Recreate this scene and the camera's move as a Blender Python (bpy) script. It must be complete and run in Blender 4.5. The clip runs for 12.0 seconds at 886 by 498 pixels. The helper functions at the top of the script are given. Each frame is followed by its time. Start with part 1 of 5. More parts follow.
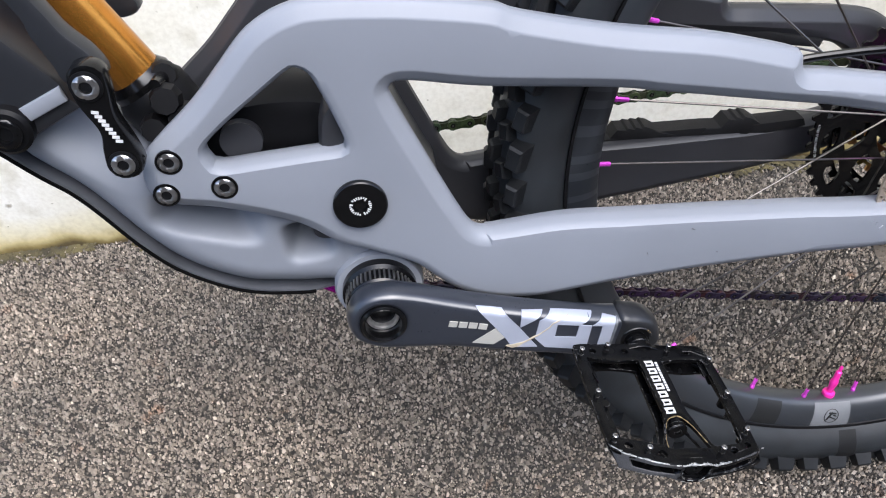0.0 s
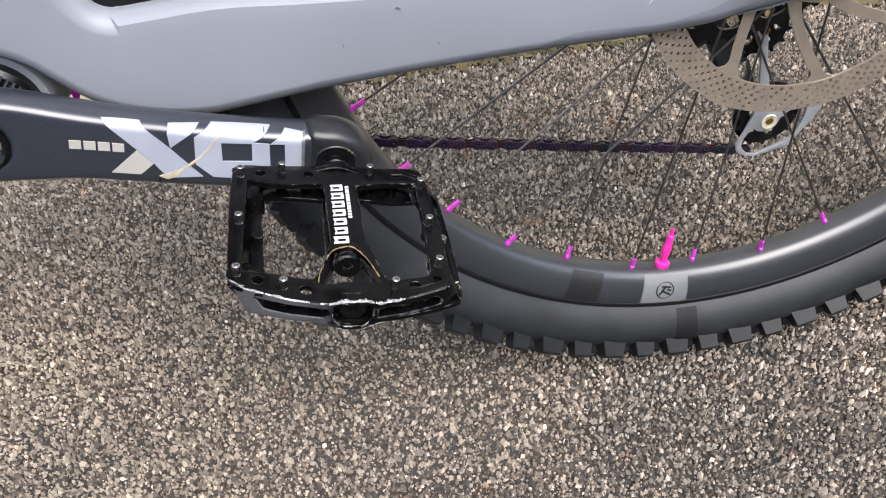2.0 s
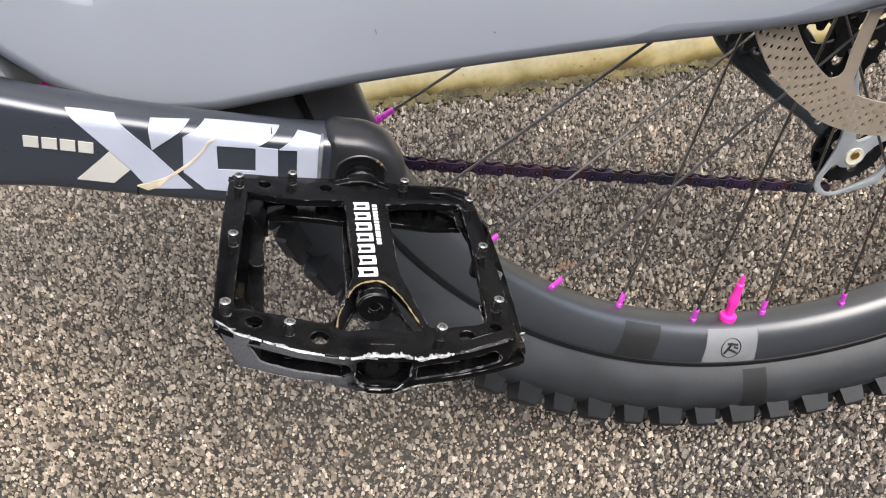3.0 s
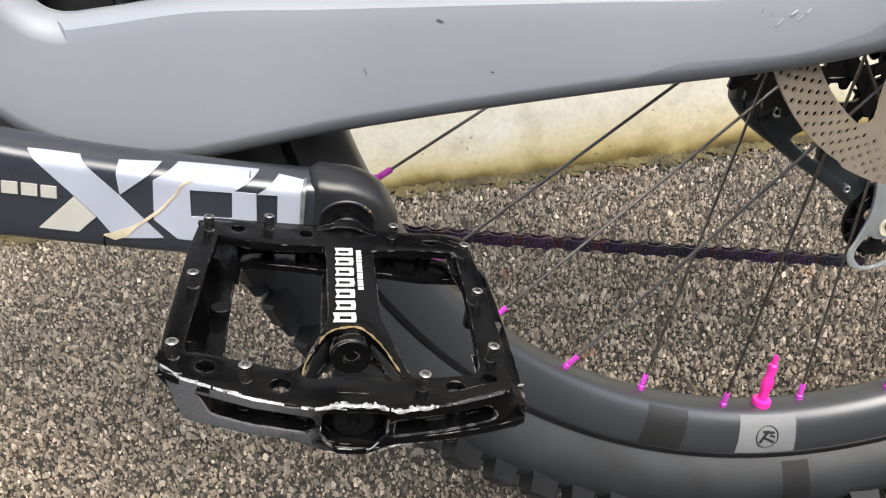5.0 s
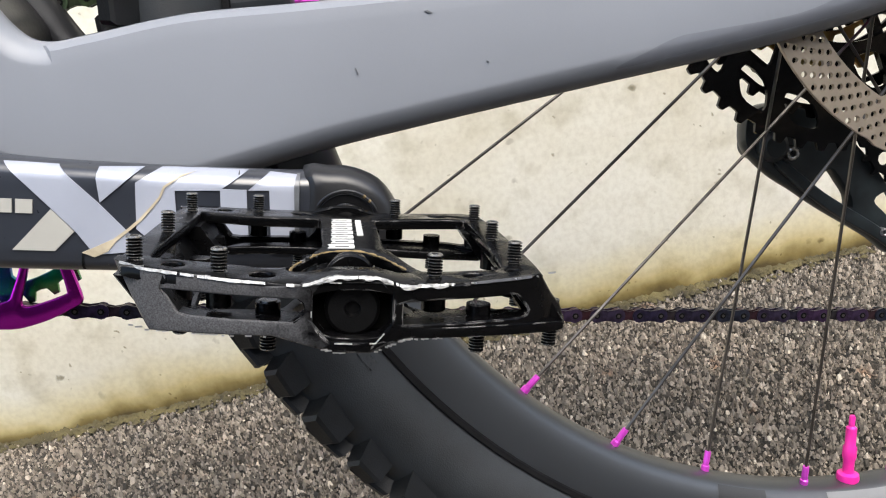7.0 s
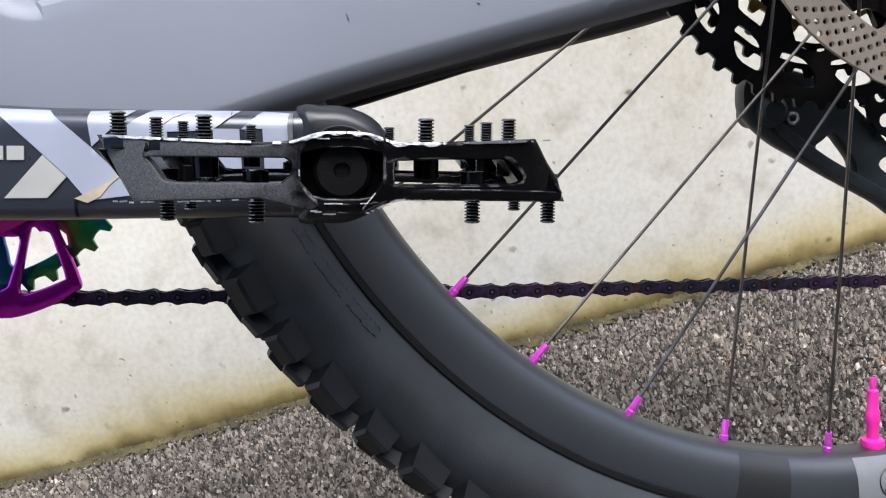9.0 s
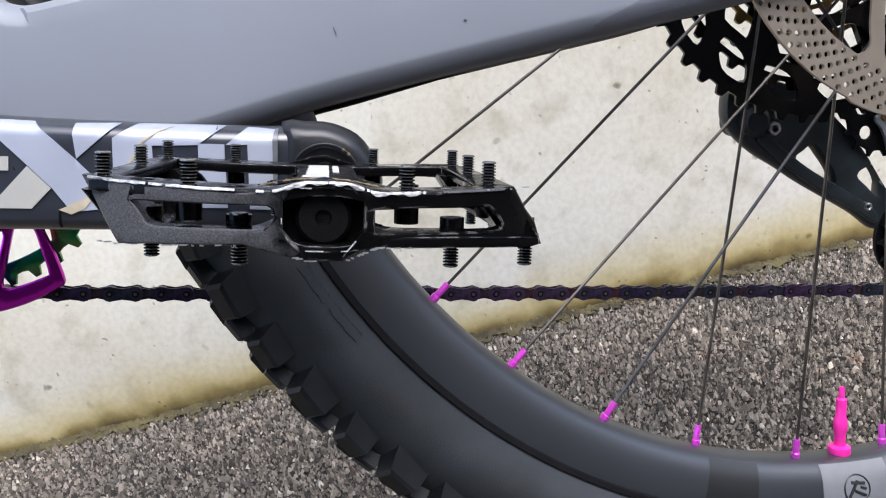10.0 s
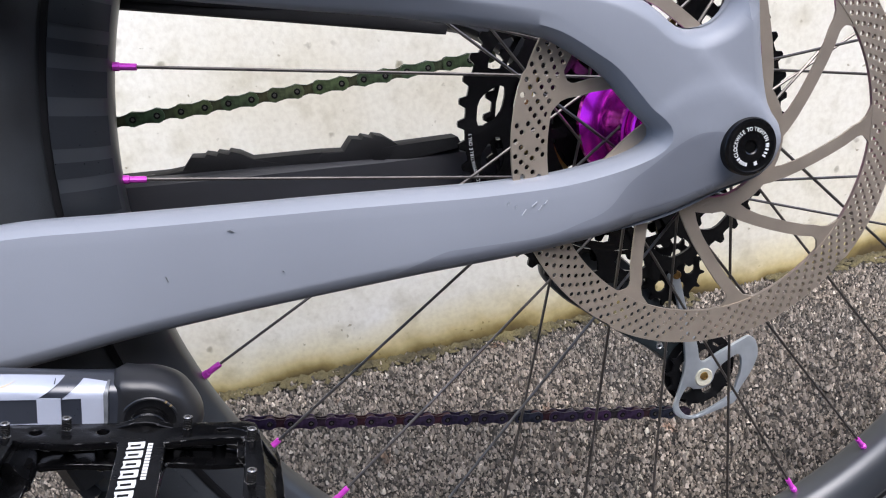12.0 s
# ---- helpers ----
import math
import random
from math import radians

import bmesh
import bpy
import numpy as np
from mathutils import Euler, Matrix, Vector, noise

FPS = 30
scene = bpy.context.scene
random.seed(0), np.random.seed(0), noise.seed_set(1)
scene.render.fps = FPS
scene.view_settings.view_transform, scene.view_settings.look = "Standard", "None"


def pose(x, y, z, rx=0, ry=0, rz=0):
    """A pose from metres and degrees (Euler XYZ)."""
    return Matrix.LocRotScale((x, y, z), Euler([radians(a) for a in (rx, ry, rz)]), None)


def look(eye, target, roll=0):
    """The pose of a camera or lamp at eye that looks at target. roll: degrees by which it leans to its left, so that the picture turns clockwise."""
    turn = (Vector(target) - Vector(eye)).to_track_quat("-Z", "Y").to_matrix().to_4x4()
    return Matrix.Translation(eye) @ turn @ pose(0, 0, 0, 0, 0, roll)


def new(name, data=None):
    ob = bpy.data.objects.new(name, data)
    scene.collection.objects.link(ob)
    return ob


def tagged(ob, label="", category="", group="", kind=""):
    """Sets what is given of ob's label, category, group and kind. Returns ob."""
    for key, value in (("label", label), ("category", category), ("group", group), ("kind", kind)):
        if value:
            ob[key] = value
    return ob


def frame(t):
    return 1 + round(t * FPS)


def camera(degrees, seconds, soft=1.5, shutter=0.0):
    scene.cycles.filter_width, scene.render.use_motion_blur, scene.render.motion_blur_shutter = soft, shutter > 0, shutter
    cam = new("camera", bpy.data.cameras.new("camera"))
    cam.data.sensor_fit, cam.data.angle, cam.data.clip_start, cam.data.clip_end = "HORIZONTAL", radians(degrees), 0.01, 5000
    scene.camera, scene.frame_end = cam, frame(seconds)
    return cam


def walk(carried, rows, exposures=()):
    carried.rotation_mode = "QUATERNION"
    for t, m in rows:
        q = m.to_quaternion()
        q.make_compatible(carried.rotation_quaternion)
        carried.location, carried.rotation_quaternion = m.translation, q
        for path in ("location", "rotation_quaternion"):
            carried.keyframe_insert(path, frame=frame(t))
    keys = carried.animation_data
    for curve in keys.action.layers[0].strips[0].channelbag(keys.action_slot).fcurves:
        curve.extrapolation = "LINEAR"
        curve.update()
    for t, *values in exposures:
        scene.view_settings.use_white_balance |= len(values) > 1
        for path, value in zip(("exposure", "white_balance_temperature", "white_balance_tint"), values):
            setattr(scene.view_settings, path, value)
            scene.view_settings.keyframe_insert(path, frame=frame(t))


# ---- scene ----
cam = camera(58.5, 12.0, soft=1.1)
ROWS = [
    (0, 0.0382, -0.4276, 0.7681, 44.96, 6.76, -8.24),
    (0.5, 0.0975, -0.4377, 0.7402, 43.30, 7.11, -9.09),
    (1, 0.1435, -0.4562, 0.7183, 42.03, 7.23, -9.98),
    (1.5, 0.1821, -0.4428, 0.6717, 41.43, 7.10, -10.48),
    (2, 0.1990, -0.4183, 0.5954, 41.39, 6.72, -10.70),
    (2.5, 0.1905, -0.3845, 0.5602, 41.72, 5.96, -10.55),
    (3, 0.1826, -0.3582, 0.5301, 44.89, 5.65, -9.25),
    (3.5, 0.1812, -0.3451, 0.5017, 47.78, 6.07, -8.44),
    (3.7, 0.1853, -0.3437, 0.4983, 48.71, 6.14, -8.13),
    (5.3, 0.1909, -0.3505, 0.4849, 54.88, 7.30, -8.18),
    (5.5, 0.1892, -0.3505, 0.4717, 56.55, 7.83, -8.33),
    (6, 0.1824, -0.3559, 0.4441, 60.90, 9.68, -8.63),
    (6.5, 0.1795, -0.3640, 0.4200, 65.86, 11.42, -9.24),
    (6.7, 0.1789, -0.3643, 0.4114, 67.51, 11.83, -9.33),
    (8.3, 0.1673, -0.3703, 0.3619, 73.67, 14.78, -9.56),
    (8.5, 0.1681, -0.3706, 0.3601, 73.54, 14.82, -9.57),
    (9, 0.1693, -0.3716, 0.3591, 73.27, 14.84, -9.64),
    (9.5, 0.1718, -0.3714, 0.3622, 72.53, 14.30, -9.80),
    (10, 0.1750, -0.3719, 0.3747, 71.17, 13.25, -10.21),
    (10.5, 0.1898, -0.3750, 0.4088, 69.59, 12.09, -11.23),
    (11, 0.2053, -0.3775, 0.4424, 67.84, 10.62, -12.36),
    (11.5, 0.2272, -0.3845, 0.4751, 66.34, 9.25, -13.65),
    (12, 0.2435, -0.3932, 0.5022, 65.30, 8.33, -14.93),
]
EXPOSURES = [(0.0, 1.55, 5800, 10), (0.5, 1.65, 6150, 10), (1.0, 1.68, 6250, 10), (2.0, 1.79, 6150, 10), (3.5, 1.95, 6450, 8), (6.0, 1.74, 6550, 6), (7.5, 1.60, 6200, 8), (9.0, 1.56, 5850, 10), (12.0, 1.50, 5800, 12)]
walk(cam, [(t, pose(*row)) for t, *row in ROWS], EXPOSURES)

# ---- daylight: bright thin overcast ----
SUN_EL, SUN_AZ = 60.0, 156.0
world = bpy.data.worlds.new("world")
scene.world = world
world.use_nodes = True
wn = world.node_tree.nodes
sky = wn.new("ShaderNodeTexSky")
sky.sky_type, sky.sun_disc = 'NISHITA', False
sky.sun_elevation, sky.sun_rotation = radians(SUN_EL), radians(SUN_AZ)
sky.air_density, sky.dust_density, sky.ozone_density = 1.0, 4.0, 1.0
world.node_tree.links.new(sky.outputs[0], wn["Background"].inputs[0])
wn["Background"].inputs[1].default_value = 0.15
sun = new("sun", bpy.data.lights.new("sun", 'SUN'))
sun.data.energy, sun.data.angle, sun.data.color = 1.08, radians(46), (1.0, 0.96, 0.90)
az, el = radians(SUN_AZ), radians(SUN_EL)
sun.matrix_world = look((0, 0, 5), (-math.sin(az) * math.cos(el), -math.cos(az) * math.cos(el), 5 - math.sin(el)))


# ---- materials ----
def mat(name, base, rough=0.5, metal=0.0, var=0.12, scale=40.0, fine=400.0, bump=0.05, tint=None, coat=0.0, spec=0.5):
    """A painted, plastic or metal surface with stains at one scale and grain at another."""
    m = bpy.data.materials.new(name)
    m.use_nodes = True
    n, l = m.node_tree.nodes, m.node_tree.links
    b = n["Principled BSDF"]
    tc = n.new("ShaderNodeTexCoord")
    big, small = n.new("ShaderNodeTexNoise"), n.new("ShaderNodeTexNoise")
    big.inputs["Scale"].default_value, big.inputs["Detail"].default_value = scale, 4
    small.inputs["Scale"].default_value, small.inputs["Detail"].default_value = fine, 3
    l.new(tc.outputs["Object"], big.inputs["Vector"])
    l.new(tc.outputs["Object"], small.inputs["Vector"])
    ramp = n.new("ShaderNodeValToRGB")
    dark = tint or [c * (1 - var) for c in base]
    lite = [min(1, c * (1 + var)) for c in base]
    ramp.color_ramp.elements[0].position, ramp.color_ramp.elements[1].position = 0.3, 0.7
    ramp.color_ramp.elements[0].color, ramp.color_ramp.elements[1].color = (*dark, 1), (*lite, 1)
    l.new(big.outputs[0], ramp.inputs[0])
    l.new(ramp.outputs[0], b.inputs["Base Color"])
    mr = n.new("ShaderNodeMapRange")
    mr.inputs["To Min"].default_value, mr.inputs["To Max"].default_value = max(0.02, rough * 0.8), min(1, rough * 1.2)
    l.new(small.outputs[0], mr.inputs["Value"])
    l.new(mr.outputs[0], b.inputs["Roughness"])
    b.inputs["Metallic"].default_value = metal
    b.inputs["Coat Weight"].default_value = coat
    b.inputs["Specular IOR Level"].default_value = spec
    if bump:
        bp = n.new("ShaderNodeBump")
        bp.inputs["Strength"].default_value, bp.inputs["Distance"].default_value = bump, 0.001
        l.new(small.outputs[0], bp.inputs["Height"])
        l.new(bp.outputs[0], b.inputs["Normal"])
    return m


M = dict(
    grey=mat("grey_paint", (0.182, 0.194, 0.218), 0.48, 0.0, 0.05, 9, 900, 0.02, spec=0.42),
    grey_dark=mat("dark_grey", (0.021, 0.0215, 0.0245), 0.42, 0.0, 0.15, 20, 700, 0.02, spec=0.45),
    rubber=mat("rubber", (0.005, 0.005, 0.0055), 0.7, 0.0, 0.25, 60, 1500, 0.1, spec=0.2),
    tyre=mat("tyre_rubber", (0.0105, 0.0124, 0.0143), 0.52, 0.0, 0.45, 35, 1500, 0.15, spec=0.5),
    rim=mat("rim_carbon", (0.0165, 0.0190, 0.0228), 0.38, 0.0, 0.12, 25, 1200, 0.02, spec=0.8),
    rim_dark=mat("rim_decal_dark", (0.008, 0.0085, 0.009), 0.45, 0.0, 0.1, 25, 800, 0.05),
    rim_light=mat("rim_decal_grey", (0.125, 0.13, 0.135), 0.5, 0.0, 0.08, 60, 800, 0.05),
    black=mat("black_anodised", (0.0028, 0.0028, 0.003), 0.19, 0.0, 0.3, 70, 1600, 0.03, spec=0.30),
    black_matt=mat("black_plastic", (0.0035, 0.0035, 0.004), 0.5, 0.0, 0.3, 70, 1600, 0.05, spec=0.15),
    steel=mat("steel", (0.45, 0.44, 0.43), 0.35, 1.0, 0.2, 90, 900, 0.1),
    rotor=mat("rotor_steel", (0.41, 0.35, 0.28), 0.38, 0.75, 0.1, 60, 1500, 0.1),
    spoke=mat("spoke_steel", (0.115, 0.105, 0.096), 0.32, 0.85, 0.3, 90, 900, 0.05),
    alu=mat("bare_aluminium", (0.62, 0.61, 0.6), 0.35, 0.9, 0.2, 200, 1200, 0.2),
    silver=mat("silver_paint", (0.42, 0.45, 0.47), 0.35, 0.6, 0.12, 70, 900, 0.08),
    magenta=mat("magenta_anodised", (0.60, 0.018, 0.52), 0.17, 0.9, 0.1, 60, 900, 0.05),
    nipple=mat("purple_anodised", (0.66, 0.07, 0.60), 0.3, 0.55, 0.12, 200, 900, 0.05),
    pink=mat("pink_anodised", (0.85, 0.03, 0.36), 0.35, 0.3, 0.08, 100, 900, 0.05),
    gold=mat("gold_coating", (0.47, 0.20, 0.032), 0.22, 0.85, 0.15, 30, 300, 0.05),
    brass=mat("cassette_gold", (0.30, 0.24, 0.07), 0.35, 0.9, 0.3, 45, 700, 0.05, tint=(0.22, 0.05, 0.03)),
    crank=mat("crank_carbon", (0.018, 0.0205, 0.027), 0.30, 0.0, 0.12, 30, 600, 0.02, coat=0.25, spec=0.6),
    boot=mat("boot_rubber", (0.012, 0.0123, 0.0135), 0.36, 0.0, 0.2, 60, 1500, 0.03, spec=0.4),
    decal=mat("decal_silver", (0.315, 0.335, 0.39), 0.4, 0.2, 0.06, 30, 900, 0.03),
    decal_warm=mat("decal_warm", (0.40, 0.39, 0.35), 0.35, 0.2, 0.06, 60, 900, 0.03),
    white=mat("white_print", (0.50, 0.50, 0.485), 0.5, 0.0, 0.06, 200, 900, 0.05),
    film=mat("clear_film", (0.140, 0.150, 0.173), 0.38, 0.0, 0.05, 9, 900, 0.0),
    yoke=mat("yoke_paint", (0.011, 0.012, 0.0145), 0.42, 0.0, 0.12, 20, 700, 0.03),
    tape=mat("peeling_film", (0.36, 0.31, 0.22), 0.4, 0.0, 0.3, 120, 900, 0.1),
    worn=mat("worn_metal", (0.38, 0.38, 0.37), 0.5, 0.6, 0.6, 600, 1800, 0.4),
    pit=mat("dark_socket", (0.002, 0.002, 0.002), 0.9, 0.0, 0.2, 90, 900, 0.0, spec=0.05),
    rubbed=mat("rubbed_anodised", (0.050, 0.050, 0.053), 0.40, 0.3, 0.4, 500, 1800, 0.12),
    tread=mat("tread_rubber", (0.0038, 0.0043, 0.0049), 0.5, 0.0, 0.5, 60, 1500, 0.15, spec=0.35),
    wrap=mat("wrap_edge", (0.085, 0.09, 0.095), 0.35, 0.0, 0.3, 200, 900, 0.02),
    dirt=mat("dried_dirt", (0.16, 0.115, 0.05), 0.9, 0.0, 0.4, 300, 1200, 0.3),
    scratch=mat("scratched_paint", (0.33, 0.34, 0.355), 0.6, 0.0, 0.2, 300, 900, 0.05),
    rim_gloss=mat("rim_lettering", (0.0122, 0.0140, 0.0168), 0.30, 0.0, 0.1, 25, 800, 0.02, spec=0.5),
    washer=mat("cream_washer", (0.45, 0.43, 0.33), 0.5, 0.0, 0.15, 200, 900, 0.05),
    guard=mat("guard_rubber", (0.060, 0.063, 0.070), 0.5, 0.0, 0.2, 30, 900, 0.05, spec=0.3),
    # darker rubber for the patch on the sidewall
    stain=mat("dark_rubber", (0.0045, 0.0048, 0.0052), 0.6, 0.0, 0.3, 60, 1500, 0.1, spec=0.3),
    specked=mat("specked_black", (0.0024, 0.0024, 0.0026), 0.4, 0.0, 0.4, 700, 2600, 0.15, spec=0.2),
    derail=mat("derailleur_black", (0.016, 0.022, 0.025), 0.35, 0.0, 0.4, 70, 900, 0.05),
)


def oil_slick(name):
    m = mat(name, (0.1, 0.3, 0.4), 0.25, 0.9, 0.1, 30, 900, 0.03)
    n, l = m.node_tree.nodes, m.node_tree.links
    ramp = [k for k in n if k.type == 'VALTORGB'][0]
    e = ramp.color_ramp.elements
    e[0].position, e[0].color = 0.28, (0.28, 0.03, 0.40, 1)
    e[1].position, e[1].color = 0.66, (0.30, 0.26, 0.04, 1)
    for p, c in ((0.38, (0.04, 0.16, 0.40, 1)), (0.48, (0.02, 0.30, 0.12, 1))):
        k = e.new(p)
        k.color = c
    return m


M["slick"] = oil_slick("oil_slick")


def chain_material(name, shades, rough=0.34, metal=0.7):
    """Oil-slick coating whose shade differs from link to link."""
    m = mat(name, (0.1, 0.1, 0.1), rough, metal, 0.1, 160, 900, 0.1)
    n, l = m.node_tree.nodes, m.node_tree.links
    b = n["Principled BSDF"]
    info = n.new("ShaderNodeObjectInfo")
    pick = n.new("ShaderNodeValToRGB")
    e = pick.color_ramp.elements
    while len(e) < len(shades):
        e.new(0.5)
    for k, (i, c) in zip(e, enumerate(shades)):
        k.position, k.color = i / (len(shades) - 1), (*c, 1)
    l.new(info.outputs["Random"], pick.inputs[0])
    grime = n.new("ShaderNodeTexNoise")
    grime.inputs["Scale"].default_value, grime.inputs["Detail"].default_value = 260, 4
    tc = n.new("ShaderNodeTexCoord")
    l.new(tc.outputs["Object"], grime.inputs["Vector"])
    dark = n.new("ShaderNodeMapRange")
    dark.inputs["From Min"].default_value, dark.inputs["From Max"].default_value = 0.35, 0.62
    dark.inputs["To Min"].default_value, dark.inputs["To Max"].default_value = 0.35, 1.0
    l.new(grime.outputs[0], dark.inputs["Value"])
    x = n.new("ShaderNodeMix")
    x.data_type, x.blend_type = 'RGBA', 'MULTIPLY'
    x.inputs[0].default_value = 1.0
    l.new(pick.outputs[0], x.inputs[6])
    l.new(dark.outputs[0], x.inputs[7])
    l.new(x.outputs[2], b.inputs["Base Color"])
    return m


M["chain_low"] = chain_material("chain_oil_slick", [(0.062, 0.032, 0.098), (0.036, 0.036, 0.070), (0.085, 0.045, 0.110), (0.034, 0.046, 0.066), (0.060, 0.036, 0.085)])
M["chain_low_in"] = chain_material("chain_oil_slick_inner", [(0.075, 0.026, 0.030), (0.036, 0.034, 0.06), (0.090, 0.032, 0.040), (0.045, 0.04, 0.045)])
M["chain_up"] = chain_material("chain_olive", [(0.08, 0.12, 0.05), (0.11, 0.125, 0.06), (0.06, 0.10, 0.055), (0.10, 0.12, 0.045)], 0.4, 0.6)
M["chain_up_in"] = chain_material("chain_olive_inner", [(0.05, 0.065, 0.035), (0.065, 0.06, 0.03)], 0.4, 0.6)


def worn_edge_lit_black(name):
    """Glossy black anodising, mottled with grease; sharp edges pale in places, as rubbed metal and painted highlights.
    """
    m = mat(name, (0.0018, 0.0018, 0.0020), 0.16, 0.0, 0.4, 120, 1300, 0.08, spec=0.15)
    n, l = m.node_tree.nodes, m.node_tree.links
    b = n["Principled BSDF"]
    tc, g, bev = n.new("ShaderNodeTexCoord"), n.new("ShaderNodeNewGeometry"), n.new("ShaderNodeBevel")
    bev.samples = 4
    bev.inputs["Radius"].default_value = 0.0005
    dot = n.new("ShaderNodeVectorMath")
    dot.operation = 'DOT_PRODUCT'
    l.new(bev.outputs[0], dot.inputs[0])
    l.new(g.outputs["Normal"], dot.inputs[1])
    patch = n.new("ShaderNodeTexNoise")
    patch.inputs["Scale"].default_value, patch.inputs["Detail"].default_value = 210, 6
    l.new(tc.outputs["Object"], patch.inputs["Vector"])
    edge, where, both = (n.new("ShaderNodeMapRange") for _ in range(3))
    # pale edge colour: bare metal, plus bevel highlights painted in
    edge.inputs["From Min"].default_value, edge.inputs["From Max"].default_value = 0.985, 0.90
    l.new(dot.outputs["Value"], edge.inputs["Value"])
    where.inputs["From Min"].default_value, where.inputs["From Max"].default_value = 0.50, 0.62
    l.new(patch.outputs[0], where.inputs["Value"])
    mul = n.new("ShaderNodeMath")
    mul.operation = 'MULTIPLY'
    l.new(edge.outputs[0], mul.inputs[0])
    l.new(where.outputs[0], mul.inputs[1])
    x = n.new("ShaderNodeMix")
    x.data_type = 'RGBA'
    l.new(mul.outputs[0], x.inputs[0])
    l.new(b.inputs["Base Color"].links[0].from_socket, x.inputs[6])
    x.inputs[7].default_value = (0.19, 0.185, 0.18, 1)
    l.new(x.outputs[2], b.inputs["Base Color"])
    grease = n.new("ShaderNodeTexNoise")
    grease.inputs["Scale"].default_value, grease.inputs["Detail"].default_value = 75, 5
    l.new(tc.outputs["Object"], grease.inputs["Vector"])
    both.inputs["From Min"].default_value, both.inputs["From Max"].default_value = 0.35, 0.68
    both.inputs["To Min"].default_value, both.inputs["To Max"].default_value = 0.07, 0.38
    l.new(grease.outputs[0], both.inputs["Value"])
    l.new(both.outputs[0], b.inputs["Roughness"])
    return m


M["pedal"] = worn_edge_lit_black("worn_edge_lit_anodised")


def rubbed_black(name):
    """The pedal's front wall: the same black, rubbed to dull grey towards its front corner."""
    m = worn_edge_lit_black(name)
    n, l = m.node_tree.nodes, m.node_tree.links
    b = n["Principled BSDF"]
    tc, sep, dust = n.new("ShaderNodeTexCoord"), n.new("ShaderNodeSeparateXYZ"), n.new("ShaderNodeTexNoise")
    l.new(tc.outputs["Object"], sep.inputs[0])
    l.new(tc.outputs["Object"], dust.inputs["Vector"])
    dust.inputs["Scale"].default_value, dust.inputs["Detail"].default_value = 330, 7
    add, span = n.new("ShaderNodeMath"), n.new("ShaderNodeMapRange")
    add.operation = 'MULTIPLY_ADD'
    add.inputs[1].default_value = 0.022
    l.new(dust.outputs[0], add.inputs[0])
    l.new(sep.outputs["X"], add.inputs[2])
    span.inputs["From Min"].default_value, span.inputs["From Max"].default_value = 0.174, 0.160
    l.new(add.outputs[0], span.inputs["Value"])
    x, r = n.new("ShaderNodeMix"), n.new("ShaderNodeMix")
    x.data_type = 'RGBA'
    l.new(span.outputs[0], x.inputs[0])
    l.new(b.inputs["Base Color"].links[0].from_socket, x.inputs[6])
    speck = n.new("ShaderNodeTexNoise")
    speck.inputs["Scale"].default_value, speck.inputs["Detail"].default_value = 2800, 6
    l.new(tc.outputs["Object"], speck.inputs["Vector"])
    tone = n.new("ShaderNodeValToRGB")
    for k, (p, c) in zip(tone.color_ramp.elements, ((0.36, 0.034), (0.66, 0.078))):
        k.position, k.color = p, (c, c, c * 1.04, 1)
    l.new(speck.outputs[0], tone.inputs[0])
    l.new(tone.outputs[0], x.inputs[7])
    l.new(x.outputs[2], b.inputs["Base Color"])
    l.new(span.outputs[0], r.inputs[0])
    l.new(b.inputs["Roughness"].links[0].from_socket, r.inputs[2])
    r.inputs[3].default_value = 0.5
    l.new(r.outputs[0], b.inputs["Roughness"])
    return m


M["pedal_front"] = rubbed_black("rubbed_black_anodised")


